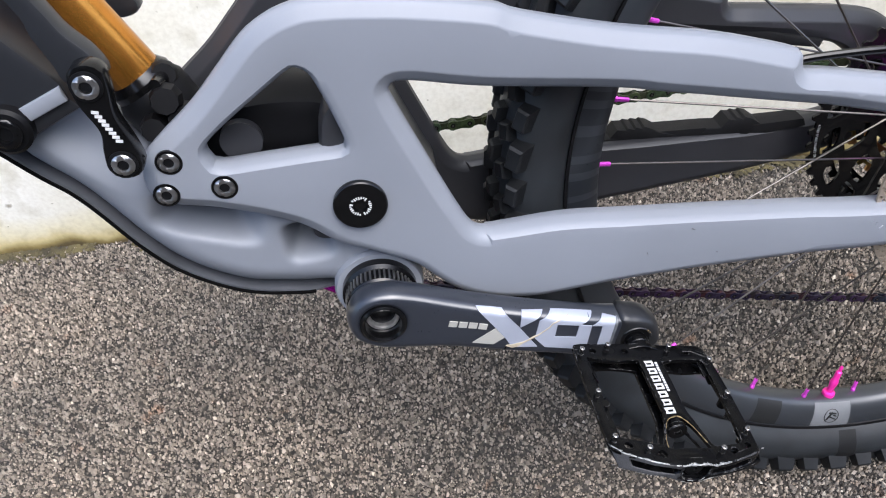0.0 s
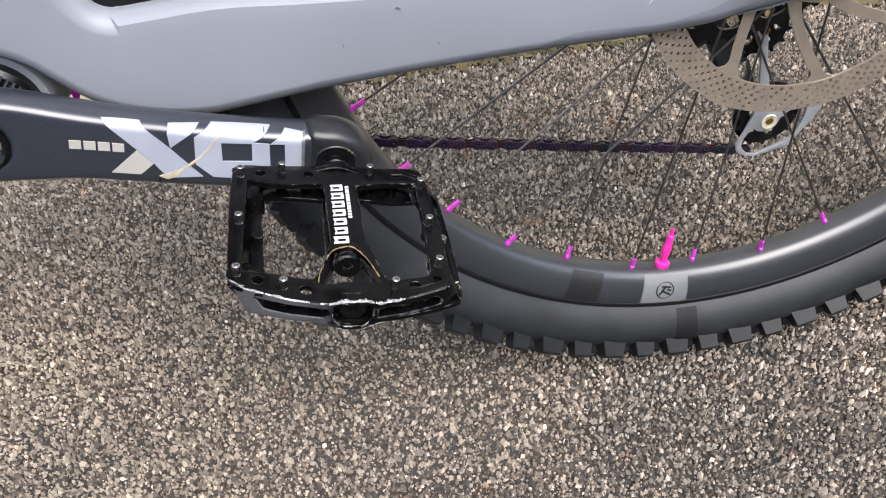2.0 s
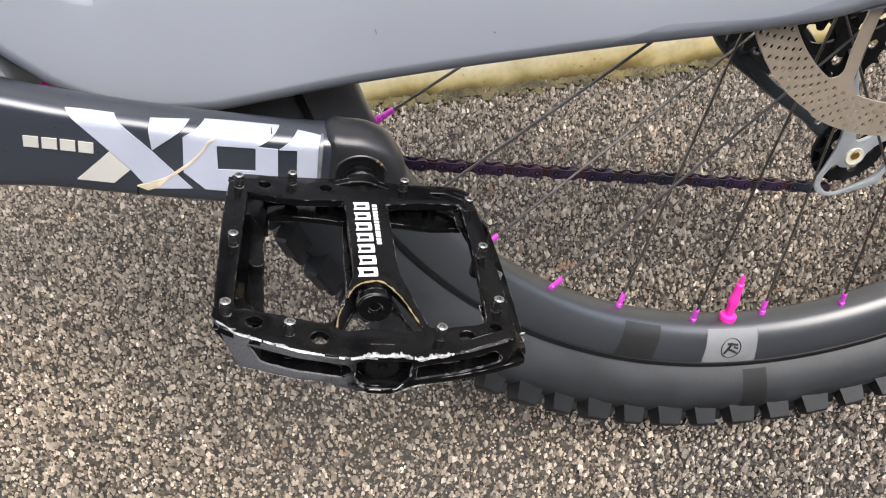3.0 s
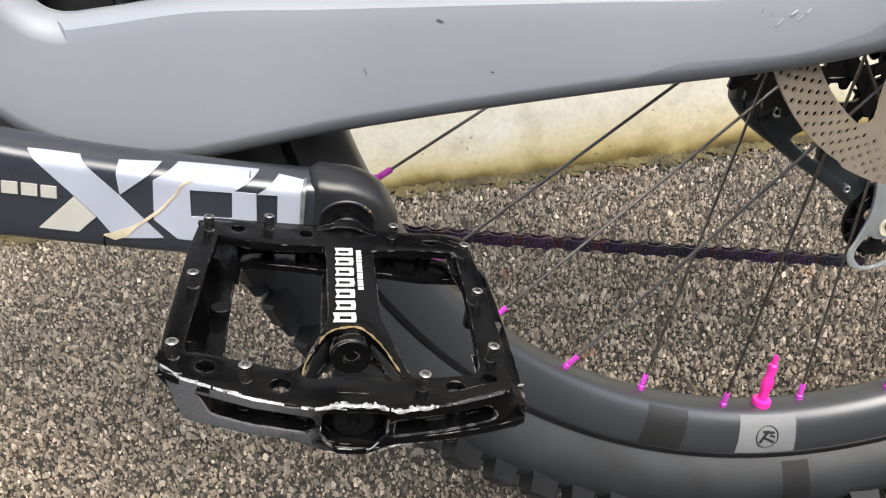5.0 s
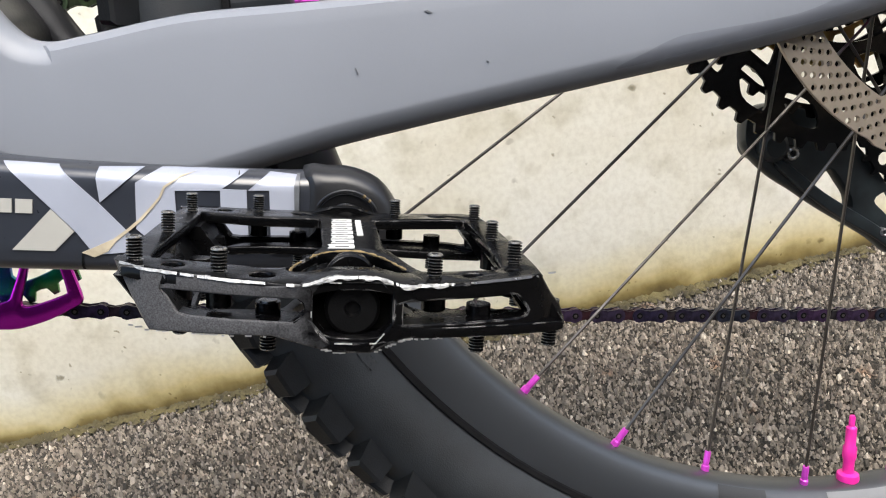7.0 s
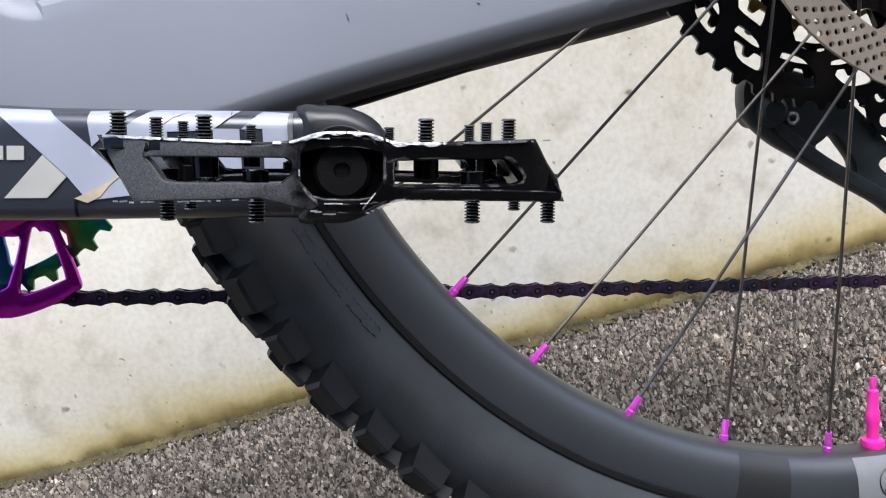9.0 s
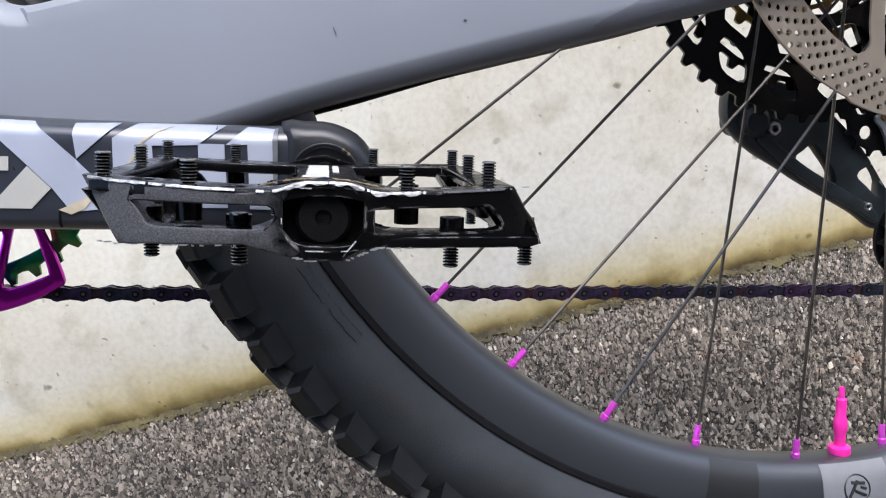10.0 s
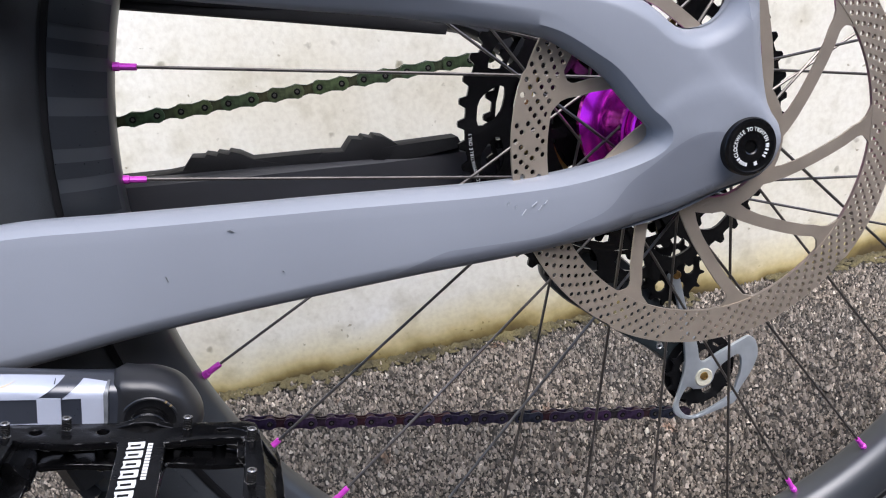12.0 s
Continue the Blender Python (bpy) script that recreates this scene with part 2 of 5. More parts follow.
def wall_material():
    m = bpy.data.materials.new("cream_concrete")
    m.use_nodes = True
    n, l = m.node_tree.nodes, m.node_tree.links
    b = n["Principled BSDF"]
    b.inputs["Roughness"].default_value = 0.9
    tc = n.new("ShaderNodeTexCoord")

    def tex(kind, scale, detail=4):
        t = n.new(kind)
        t.inputs["Scale"].default_value = scale
        if kind.endswith("Noise"):
            t.inputs["Detail"].default_value = detail
        l.new(warp.outputs[0] if kind.endswith("Voronoi") else tc.outputs["Object"], t.inputs["Vector"])
        return t

    wob = n.new("ShaderNodeTexNoise")
    wob.inputs["Scale"].default_value, wob.inputs["Detail"].default_value = 90, 3
    l.new(tc.outputs["Object"], wob.inputs["Vector"])
    warp = n.new("ShaderNodeVectorMath")
    warp.operation = 'MULTIPLY_ADD'
    warp.inputs[1].default_value = (0.012, 0.012, 0.012)
    l.new(wob.outputs["Color"], warp.inputs[0])
    l.new(tc.outputs["Object"], warp.inputs[2])

    def ramp(src, stops):
        r = n.new("ShaderNodeValToRGB")
        e = r.color_ramp.elements
        while len(e) < len(stops):
            e.new(0.5)
        for k, (p, c) in zip(e, stops):
            k.position, k.color = p, (*c, 1)
        l.new(src, r.inputs[0])
        return r

    def mix(kind, fac, a, c):
        x = n.new("ShaderNodeMix")
        x.data_type, x.blend_type = 'RGBA', kind
        if isinstance(fac, float):
            x.inputs[0].default_value = fac
        else:
            l.new(fac, x.inputs[0])
        l.new(a, x.inputs[6])
        l.new(c, x.inputs[7])
        return x.outputs[2]

    blotch = ramp(tex("ShaderNodeTexNoise", 5, 6).outputs[0], [(0.3, (0.73, 0.68, 0.535)), (0.55, (0.83, 0.80, 0.685)), (0.75, (0.87, 0.85, 0.765))])
    grain = ramp(tex("ShaderNodeTexNoise", 160, 5).outputs[0], [(0.3, (0.88, 0.87, 0.85)), (0.6, (1, 1, 1))])
    col = mix('MULTIPLY', 0.8, blotch.outputs[0], grain.outputs[0])
    # pits and small dark specks, grouped by a wider noise
    pit = ramp(tex("ShaderNodeTexVoronoi", 32).outputs["Distance"], [(0.0, (0.32, 0.30, 0.26)), (0.10, (0.55, 0.53, 0.47)), (0.17, (1, 1, 1))])
    where = ramp(tex("ShaderNodeTexNoise", 14, 3).outputs[0], [(0.49, (0, 0, 0)), (0.62, (1, 1, 1))])
    col = mix('MULTIPLY', where.outputs[0], col, pit.outputs[0])
    speck = ramp(tex("ShaderNodeTexVoronoi", 85).outputs["Distance"], [(0.0, (0.40, 0.37, 0.30)), (0.10, (0.62, 0.60, 0.52)), (0.17, (1, 1, 1))])
    there = ramp(tex("ShaderNodeTexNoise", 30, 3).outputs[0], [(0.52, (0, 0, 0)), (0.62, (1, 1, 1))])
    col = mix('MULTIPLY', there.outputs[0], col, speck.outputs[0])
    smear = ramp(tex("ShaderNodeTexNoise", 24, 6).outputs[0], [(0.52, (1, 1, 1)), (0.70, (0.74, 0.72, 0.65))])
    col = mix('MULTIPLY', 0.7, col, smear.outputs[0])
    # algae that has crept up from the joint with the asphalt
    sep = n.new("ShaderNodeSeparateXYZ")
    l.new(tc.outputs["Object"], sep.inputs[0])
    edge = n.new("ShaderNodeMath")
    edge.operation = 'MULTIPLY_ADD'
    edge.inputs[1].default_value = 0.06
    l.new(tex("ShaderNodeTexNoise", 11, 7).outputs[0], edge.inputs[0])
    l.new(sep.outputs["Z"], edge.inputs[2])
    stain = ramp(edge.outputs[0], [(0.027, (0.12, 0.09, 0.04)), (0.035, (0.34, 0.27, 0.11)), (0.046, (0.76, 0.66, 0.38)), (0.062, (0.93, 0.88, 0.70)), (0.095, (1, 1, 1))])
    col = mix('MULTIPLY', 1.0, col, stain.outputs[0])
    l.new(col, b.inputs["Base Color"])
    bp = n.new("ShaderNodeBump")
    bp.inputs["Strength"].default_value, bp.inputs["Distance"].default_value = 0.35, 0.002
    l.new(grain.outputs[0], bp.inputs["Height"])
    l.new(bp.outputs[0], b.inputs["Normal"])
    return m


def asphalt_material(name, island):
    m = bpy.data.materials.new(name)
    m.use_nodes = True
    n, l = m.node_tree.nodes, m.node_tree.links
    b = n["Principled BSDF"]
    b.inputs["Roughness"].default_value = 0.75
    tc = n.new("ShaderNodeTexCoord")
    r = n.new("ShaderNodeValToRGB")
    e = r.color_ramp.elements
    if island:
        stops = [(0.0, (0.050, 0.044, 0.036)), (0.25, (0.160, 0.141, 0.117)), (0.6, (0.298, 0.264, 0.219)), (0.88, (0.43, 0.383, 0.320)), (0.98, (0.58, 0.52, 0.44)), (0.995, (0.78, 0.73, 0.62))]
    else:
        stops = [(0.3, (0.010, 0.0092, 0.008)), (0.5, (0.030, 0.027, 0.023)), (0.7, (0.085, 0.076, 0.063))]
    while len(e) < len(stops):
        e.new(0.5)
    for k, (p, c) in zip(e, stops):
        k.position, k.color = p, (*c, 1)
    if island:
        g = n.new("ShaderNodeNewGeometry")
        l.new(g.outputs["Random Per Island"], r.inputs[0])
    else:
        t = n.new("ShaderNodeTexNoise")
        t.inputs["Scale"].default_value, t.inputs["Detail"].default_value = 260, 5
        l.new(tc.outputs["Object"], t.inputs["Vector"])
        l.new(t.outputs[0], r.inputs[0])
    wide = n.new("ShaderNodeTexNoise")
    wide.inputs["Scale"].default_value, wide.inputs["Detail"].default_value = 5, 4
    l.new(tc.outputs["Object"], wide.inputs["Vector"])
    w = n.new("ShaderNodeValToRGB")
    w.color_ramp.elements[0].position, w.color_ramp.elements[0].color = 0.3, (0.78, 0.77, 0.76, 1)
    w.color_ramp.elements[1].position, w.color_ramp.elements[1].color = 0.7, (1.12, 1.06, 1.0, 1)
    l.new(wide.outputs[0], w.inputs[0])
    x = n.new("ShaderNodeMix")
    x.data_type, x.blend_type = 'RGBA', 'MULTIPLY'
    x.inputs[0].default_value = 1.0
    l.new(r.outputs[0], x.inputs[6])
    l.new(w.outputs[0], x.inputs[7])
    # rusty brown patches
    rust = n.new("ShaderNodeTexNoise")
    rust.inputs["Scale"].default_value, rust.inputs["Detail"].default_value = 26, 3
    l.new(tc.outputs["Object"], rust.inputs["Vector"])
    rr = n.new("ShaderNodeMapRange")
    rr.inputs["From Min"].default_value, rr.inputs["From Max"].default_value, rr.inputs["To Max"].default_value = 0.66, 0.76, 0.55
    l.new(rust.outputs[0], rr.inputs["Value"])
    y = n.new("ShaderNodeMix")
    y.data_type, y.blend_type = 'RGBA', 'MULTIPLY'
    y.inputs[7].default_value = (1.0, 0.55, 0.30, 1)
    l.new(rr.outputs[0], y.inputs[0])
    l.new(x.outputs[2], y.inputs[6])
    l.new(y.outputs[2], b.inputs["Base Color"])
    f = n.new("ShaderNodeTexNoise")
    f.inputs["Scale"].default_value, f.inputs["Detail"].default_value = 700, 4
    l.new(tc.outputs["Object"], f.inputs["Vector"])
    bp = n.new("ShaderNodeBump")
    bp.inputs["Strength"].default_value, bp.inputs["Distance"].default_value = 0.9, 0.002
    l.new(f.outputs[0], bp.inputs["Height"])
    l.new(bp.outputs[0], b.inputs["Normal"])
    return m


# ---- mesh tools ----
def mesh_of(verts, faces, sharp=35):
    me = bpy.data.meshes.new("mesh")
    me.from_pydata([tuple(map(float, v)) for v in verts], [], [tuple(map(int, f)) for f in faces])
    bm = bmesh.new()
    bm.from_mesh(me)
    bmesh.ops.remove_doubles(bm, verts=bm.verts, dist=1e-6)
    bmesh.ops.recalc_face_normals(bm, faces=bm.faces)
    bm.to_mesh(me)
    bm.free()
    me.shade_smooth()
    if sharp:
        me.set_sharp_from_angle(angle=radians(sharp))
    return me


def joined(*lumps):
    """Several (verts, faces) as one."""
    verts, faces = [], []
    for v, f in lumps:
        k = len(verts)
        verts += [tuple(p) for p in v]
        faces += [tuple(i + k for i in g) for g in f]
    return verts, faces


def part(name, lump, material, parent, label="", sharp=35):
    me = lump if isinstance(lump, bpy.types.Mesh) else mesh_of(*lump, sharp=sharp)
    if not me.materials:
        me.materials.append(M[material] if isinstance(material, str) else material)
    ob = new(name, me)
    ob.parent = parent
    if label:
        tagged(ob, label)
    return ob


def moved(lump, m):
    v, f = lump
    return [tuple(m @ Vector(p)) for p in v], f


def rounded(points, step=0.003, closed=True):
    """A smooth line through the points (Catmull-Rom), in steps."""
    p = np.array(points, float)
    n, out = len(p), []
    for i in range(n if closed else n - 1):
        a, b, c, d = (p[(i + k) % n] if closed else p[min(max(i + k, 0), n - 1)] for k in (-1, 0, 1, 2))
        m = max(2, int(np.linalg.norm(c - b) / step))
        for t in np.arange(m) / m:
            out.append(0.5 * (2 * b + (c - a) * t + (2 * a - 5 * b + 4 * c - d) * t**2 + (3 * b - a - 3 * c + d) * t**3))
    if not closed:
        out.append(p[-1])
    return np.array(out)


def dense(points, step=.002):
    """The straight-edged outline with more points along its edges."""
    p, out = np.array(points, float), []
    for a, b in zip(p, np.roll(p, -1, 0)):
        m = max(1, int(np.linalg.norm(b - a) / step))
        out += [a + (b - a) * t / m for t in range(m)]
    return np.array(out)


def circle(u, v, r, n=16, start=0.0):
    a = start + np.arange(n) * 2 * np.pi / n
    return np.stack([u + r * np.cos(a), v + r * np.sin(a)], 1)


def inside(q, loop):
    x, y = q[:, 0][:, None], q[:, 1][:, None]
    a, b = loop, np.roll(loop, -1, 0)
    cross = ((a[:, 1] > y) != (b[:, 1] > y)) & (x < (b[:, 0] - a[:, 0]) * (y - a[:, 1]) / (b[:, 1] - a[:, 1] + 1e-15) + a[:, 0])
    return cross.sum(1) % 2 == 1


def gap(q, loops):
    """The distance of points to the nearest of the loops' edges."""
    best = np.full(len(q), 9.0)
    for loop in loops:
        a, b = loop, np.roll(loop, -1, 0)
        ab = b - a
        for s in range(0, len(q), 400):
            w = q[s:s + 400, None] - a
            t = np.clip((w * ab).sum(-1) / ((ab**2).sum(-1) + 1e-15), 0, 1)
            best[s:s + 400] = np.minimum(best[s:s + 400], np.sqrt(((w - t[..., None] * ab)**2).sum(-1)).min(1))
    return best


def slab(outline, holes, front, back, step=0.006, rings=(), seams=()):
    """A body between two sheets over a flat outline with holes. front and back give places for arrays u, v, d (d: distance to the edge)."""
    from mathutils.geometry import delaunay_2d_cdt
    loops = [np.array(outline, float)] + [np.array(h, float) for h in holes]

    def within(q):
        ok = inside(q, loops[0])
        for h in loops[1:]:
            ok &= ~inside(q, h)
        return ok

    lo, hi = loops[0].min(0), loops[0].max(0)
    gu, gv = np.meshgrid(np.arange(lo[0], hi[0], step), np.arange(lo[1], hi[1], step))
    gu = gu + 0.5 * step * (np.arange(gu.shape[0]) % 2)[:, None]
    q = np.stack([gu.ravel(), gv.ravel()], 1)
    q = q[within(q)]
    q = q[gap(q, loops) > max([0.45 * step] + [r * 1.25 for r in rings])] if len(q) else q
    extra = [q]
    for r in rings:
        for loop in loops:
            t = np.roll(loop, -1, 0) - np.roll(loop, 1, 0)
            nrm = np.stack([-t[:, 1], t[:, 0]], 1) / (np.linalg.norm(t, axis=1)[:, None] + 1e-12)
            for side in (1, -1):
                c = loop + side * r * nrm
                c = c[within(c)]
                if len(c):
                    extra.append(c[gap(c, loops) > 0.9 * r])
    pts, edges = [], []
    for loop in loops:
        k = len(pts)
        pts += [tuple(p) for p in loop]
        edges += [(k + i, k + (i + 1) % len(loop)) for i in range(len(loop))]
    for line in seams:
        k = len(pts)
        pts += [tuple(p) for p in line]
        edges += [(k + i, k + (i + 1) % len(line)) for i in range(len(line))]
    pts += [tuple(p) for p in np.concatenate(extra)]
    vs, es, fs, ov, oe, of = delaunay_2d_cdt([Vector(p) for p in pts], edges, [], 0, 1e-7)
    v2 = np.array([tuple(v) for v in vs])
    fs = np.array([f for f in fs if len(f) == 3])
    fs = fs[within(v2[fs].mean(1))]
    d = gap(v2, loops)
    d[d < 1e-6] = 0
    a, b = front(v2[:, 0], v2[:, 1], d), back(v2[:, 0], v2[:, 1], d)
    n = len(v2)
    faces = [tuple(f) for f in fs] + [(f[2] + n, f[1] + n, f[0] + n) for f in fs]
    count = {}
    for f in fs:
        for i in range(3):
            e = (f[i], f[(i + 1) % 3])
            count[e] = 1
    for (i, j) in list(count):
        if (j, i) not in count:
            faces.append((j, i, i + n, j + n))
    return np.concatenate([a, b]), faces


def dome(d, r):
    return np.sqrt(np.clip(1 - (1 - np.clip(d / r, 0, 1))**2, 0, 1)) if np.any(r) else 1 + 0 * d


def plate(outline, holes, y0, y1, r=0.001, step=0.01):
    """A flat plate in the bike's plane from y0 (near side) to y1, with softened edges."""
    ym, h = (y0 + y1) / 2, (y1 - y0) / 2

    def sheet(sign):
        return lambda u, v, d: np.stack([u, ym + sign * (h - r + r * dome(d, r)), v], 1)

    return slab(outline, holes, sheet(-1), sheet(1), step, (r * 0.35, r) if r else ())


def lathe(profile, seg=48, centre=(0, 0), closed=False, caps=True):
    """Turned round the y axis: profile of (radius, y)."""
    n, verts, faces = len(profile), [], []
    for i in range(seg):
        a = 2 * math.pi * i / seg
        verts += [(centre[0] + r * math.cos(a), y, centre[1] + r * math.sin(a)) for r, y in profile]
    for i in range(seg):
        for k in range(n if closed else n - 1):
            a, b = i * n + k, i * n + (k + 1) % n
            c, d = ((i + 1) % seg) * n + (k + 1) % n, ((i + 1) % seg) * n + k
            faces.append((a, b, c, d))
    if caps and not closed:
        if profile[0][0] > 1e-6:
            faces.append(tuple(i * n for i in range(seg)))
        if profile[-1][0] > 1e-6:
            faces.append(tuple(i * n + n - 1 for i in range(seg))[::-1])
    return verts, faces


def rod(path, radius, seg=8):
    """A round bar along points; radius a number or one for each."""
    p = [Vector(q) for q in path]
    rad = radius if isinstance(radius, (list, tuple)) else [radius] * len(p)
    verts, faces = [], []
    side = None
    for i, c in enumerate(p):
        t = (p[min(i + 1, len(p) - 1)] - p[max(i - 1, 0)]).normalized()
        if side is None:
            side = t.orthogonal().normalized()
        side = (side - t * side.dot(t)).normalized()
        up = t.cross(side)
        verts += [tuple(c + rad[i] * (math.cos(a) * side + math.sin(a) * up)) for a in (2 * math.pi * k / seg for k in range(seg))]
    for i in range(len(p) - 1):
        for k in range(seg):
            a, b = i * seg + k, i * seg + (k + 1) % seg
            faces.append((a, b, b + seg, a + seg))
    faces.append(tuple(range(seg))[::-1])
    faces.append(tuple(range((len(p) - 1) * seg, len(p) * seg)))
    return verts, faces


def block(x0, x1, y0, y1, z0, z1, bevel=0.001):
    bm = bmesh.new()
    bmesh.ops.create_cube(bm, size=1.0, matrix=Matrix.LocRotScale(((x0 + x1) / 2, (y0 + y1) / 2, (z0 + z1) / 2), None, (x1 - x0, y1 - y0, z1 - z0)))
    if bevel:
        bmesh.ops.bevel(bm, geom=bm.edges[:], offset=bevel, segments=2, profile=0.7, affect='EDGES')
    bm.verts.index_update()
    out = [tuple(v.co) for v in bm.verts], [tuple(v.index for v in f.verts) for f in bm.faces]
    bm.free()
    return out


# ---- the setting ----
WALL_A, WALL_K = 0.457, -0.095   # foot of the wall: y = WALL_A + WALL_K * x


def build_ground():
    fx, fy = np.arange(-0.95, 1.55, 0.006), np.arange(-0.36, 0.60, 0.006)
    grow = np.cumsum(0.006 * 1.35 ** np.arange(1, 27))
    xs = np.concatenate([fx[0] - grow[::-1], fx, fx[-1] + grow])
    ys = np.concatenate([fy[0] - grow[::-1], fy, fy[-1] + grow])
    gx, gy = np.meshgrid(xs, ys)
    rng = np.random.default_rng(3)
    z = rng.random(gx.shape)
    z = (z + np.roll(z, 1, 0) + np.roll(z, 1, 1) + np.roll(z, (1, 1), (0, 1))) / 4
    z = (z - 0.5) * 0.003 - 0.0052 + 0.0012 * np.sin(gx * 9) * np.cos(gy * 7)
    verts = np.stack([gx, gy, z], -1).reshape(-1, 3)
    w, h = len(xs), len(ys)
    i = (np.arange(h - 1)[:, None] * w + np.arange(w - 1)).ravel()
    me = bpy.data.meshes.new("ground")
    me.from_pydata(verts, [], np.stack([i, i + 1, i + w + 1, i + w], 1))
    me.shade_smooth()
    me.materials.append(asphalt_material("asphalt_binder", False))
    return tagged(new("ground", me), "rough weathered dark grey asphalt ground", "ground", kind="structure")


def build_grit(count=300000):
    """The stones of the asphalt's surface, bedded in it."""
    rng = np.random.default_rng(5)
    ico = np.array([(1, 0, -.5), (.1, 1, -.6), (-1, .1, -.5), (0, -1, -.6), (.35, .25, .95), (-.35, -.3, .9)])
    tri = np.array([(0, 1, 4), (1, 2, 4), (2, 5, 4), (2, 3, 5), (3, 0, 5), (0, 4, 5)])
    x, y = rng.uniform(-0.74, 1.25, count), rng.uniform(-0.26, 0.53, count)
    keep = y < WALL_A + WALL_K * x - 0.002
    x, y = x[keep], y[keep]
    n = len(x)
    r = rng.gamma(6.0, 0.00022, n).clip(0.0007, 0.0034)
    loose = rng.random(n) < 0.0006
    r[loose] *= rng.uniform(1.5, 2.2, loose.sum())
    shape = 1 + rng.uniform(-0.25, 0.25, (n, len(ico), 1))
    squash = np.stack([rng.uniform(0.75, 1.3, n), rng.uniform(0.75, 1.3, n), rng.uniform(0.9, 1.6, n)], 1)
    v = ico[None] * shape * squash[:, None] * r[:, None, None]
    a = rng.uniform(0, 2 * np.pi, n)
    c, s = np.cos(a)[:, None], np.sin(a)[:, None]
    v = np.stack([v[..., 0] * c - v[..., 1] * s, v[..., 0] * s + v[..., 1] * c, v[..., 2]], -1)
    z = -0.0044 + r * rng.uniform(-0.6, 1.2, n) + 0.0024 * rng.random(n)**2
    v += np.stack([x, y, z], -1)[:, None]
    f = tri[None] + (np.arange(n) * len(ico))[:, None, None]
    me = bpy.data.meshes.new("grit")
    me.from_pydata(v.reshape(-1, 3), [], f.reshape(-1, 3))
    me.materials.append(asphalt_material("asphalt_stone", True))
    return tagged(new("asphalt_grit", me), "coarse grey-brown stone grit bedded in the asphalt", "grit", kind="stuff")


def build_wall():
    """A concrete wall behind the bicycle, closing the place beyond the asphalt."""
    me = mesh_of(*block(-12, 12, 0, 0.2, -0.05, 2.2, 0.004))
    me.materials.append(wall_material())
    ob = new("wall_north", me)
    ob.matrix_world = pose(0, WALL_A, 0, 0, 0, math.degrees(math.atan(WALL_K)))
    return tagged(ob, "cream painted concrete wall with pits and algae along its foot", "wall", kind="structure")


def build_light_block():
    """An unseen plain dark wall, added behind the camera to block low sky light."""
    me = mesh_of(*block(-3.0, 12, -0.2, 0, -0.05, 2.7, 0.004))
    me.materials.append(mat("dark_blocker", (0.045, 0.042, 0.038), 0.9, 0.0, 0.3, 3, 60, 0.3))
    ob = new("unseen_light_block", me)
    ob.matrix_world = pose(0, -3.5, 0)
    return tagged(ob, "plain dark wall added out of view to block low sky light", "wall", kind="structure")


def build_moss():
    rng = np.random.default_rng(8)
    lumps = []
    for i in range(4200):
        x = rng.uniform(-0.9, 1.3)
        if noise.noise(Vector((x * 6, 0, 3))) < -0.25:
            continue
        y = WALL_A + WALL_K * x - abs(rng.normal(0, 0.010))
        r = rng.uniform(0.0012, 0.0048)
        v = [(x + r * rng.uniform(0.6, 1.4) * a, y + r * rng.uniform(0.6, 1.4) * b, max(0.0, r * c * rng.uniform(0.5, 1.3)) - 0.001) for a, b, c in ((1, 0, 0.2), (0.3, 0.95, 0.3), (-0.8, 0.6, 0.2), (-0.8, -0.6, 0.3), (0.3, -0.95, 0.2), (0, 0, 1))]
        lumps.append((v, [(0, 1, 5), (1, 2, 5), (2, 3, 5), (3, 4, 5), (4, 0, 5)]))
    me = mesh_of(*joined(*lumps), sharp=0)
    me.materials.append(mat("moss", (0.080, 0.066, 0.026), 0.95, 0, 0.5, 25, 900, 0.4, tint=(0.022, 0.018, 0.010)))
    return tagged(new("moss", me), "brown-green moss and dirt in the joint at the wall's foot", "moss", kind="stuff")


# ---- the bicycle; x to its rear, y to its right side, z up, from the bottom bracket ----
bike = tagged(new("bicycle"), "grey full-suspension mountain bicycle leaning towards the wall, with magenta details", "bicycle")
bike.matrix_world = pose(0, 0, 0.357, -6.897, 0, 0)
AXLE = (0.4517, 0.0064)
CRANK_TILT = 16.5     # degrees by which the crank points down to the rear
CRANK_LEN = 0.1757


def frame_y(x):
    """Outer face of the left swingarm half."""
    return np.interp(x, [-.2, 0, .218, .30, .40, .46, .5], [-.056, -.056, -.0640, -.069, -.081, -.0885, -.0885])


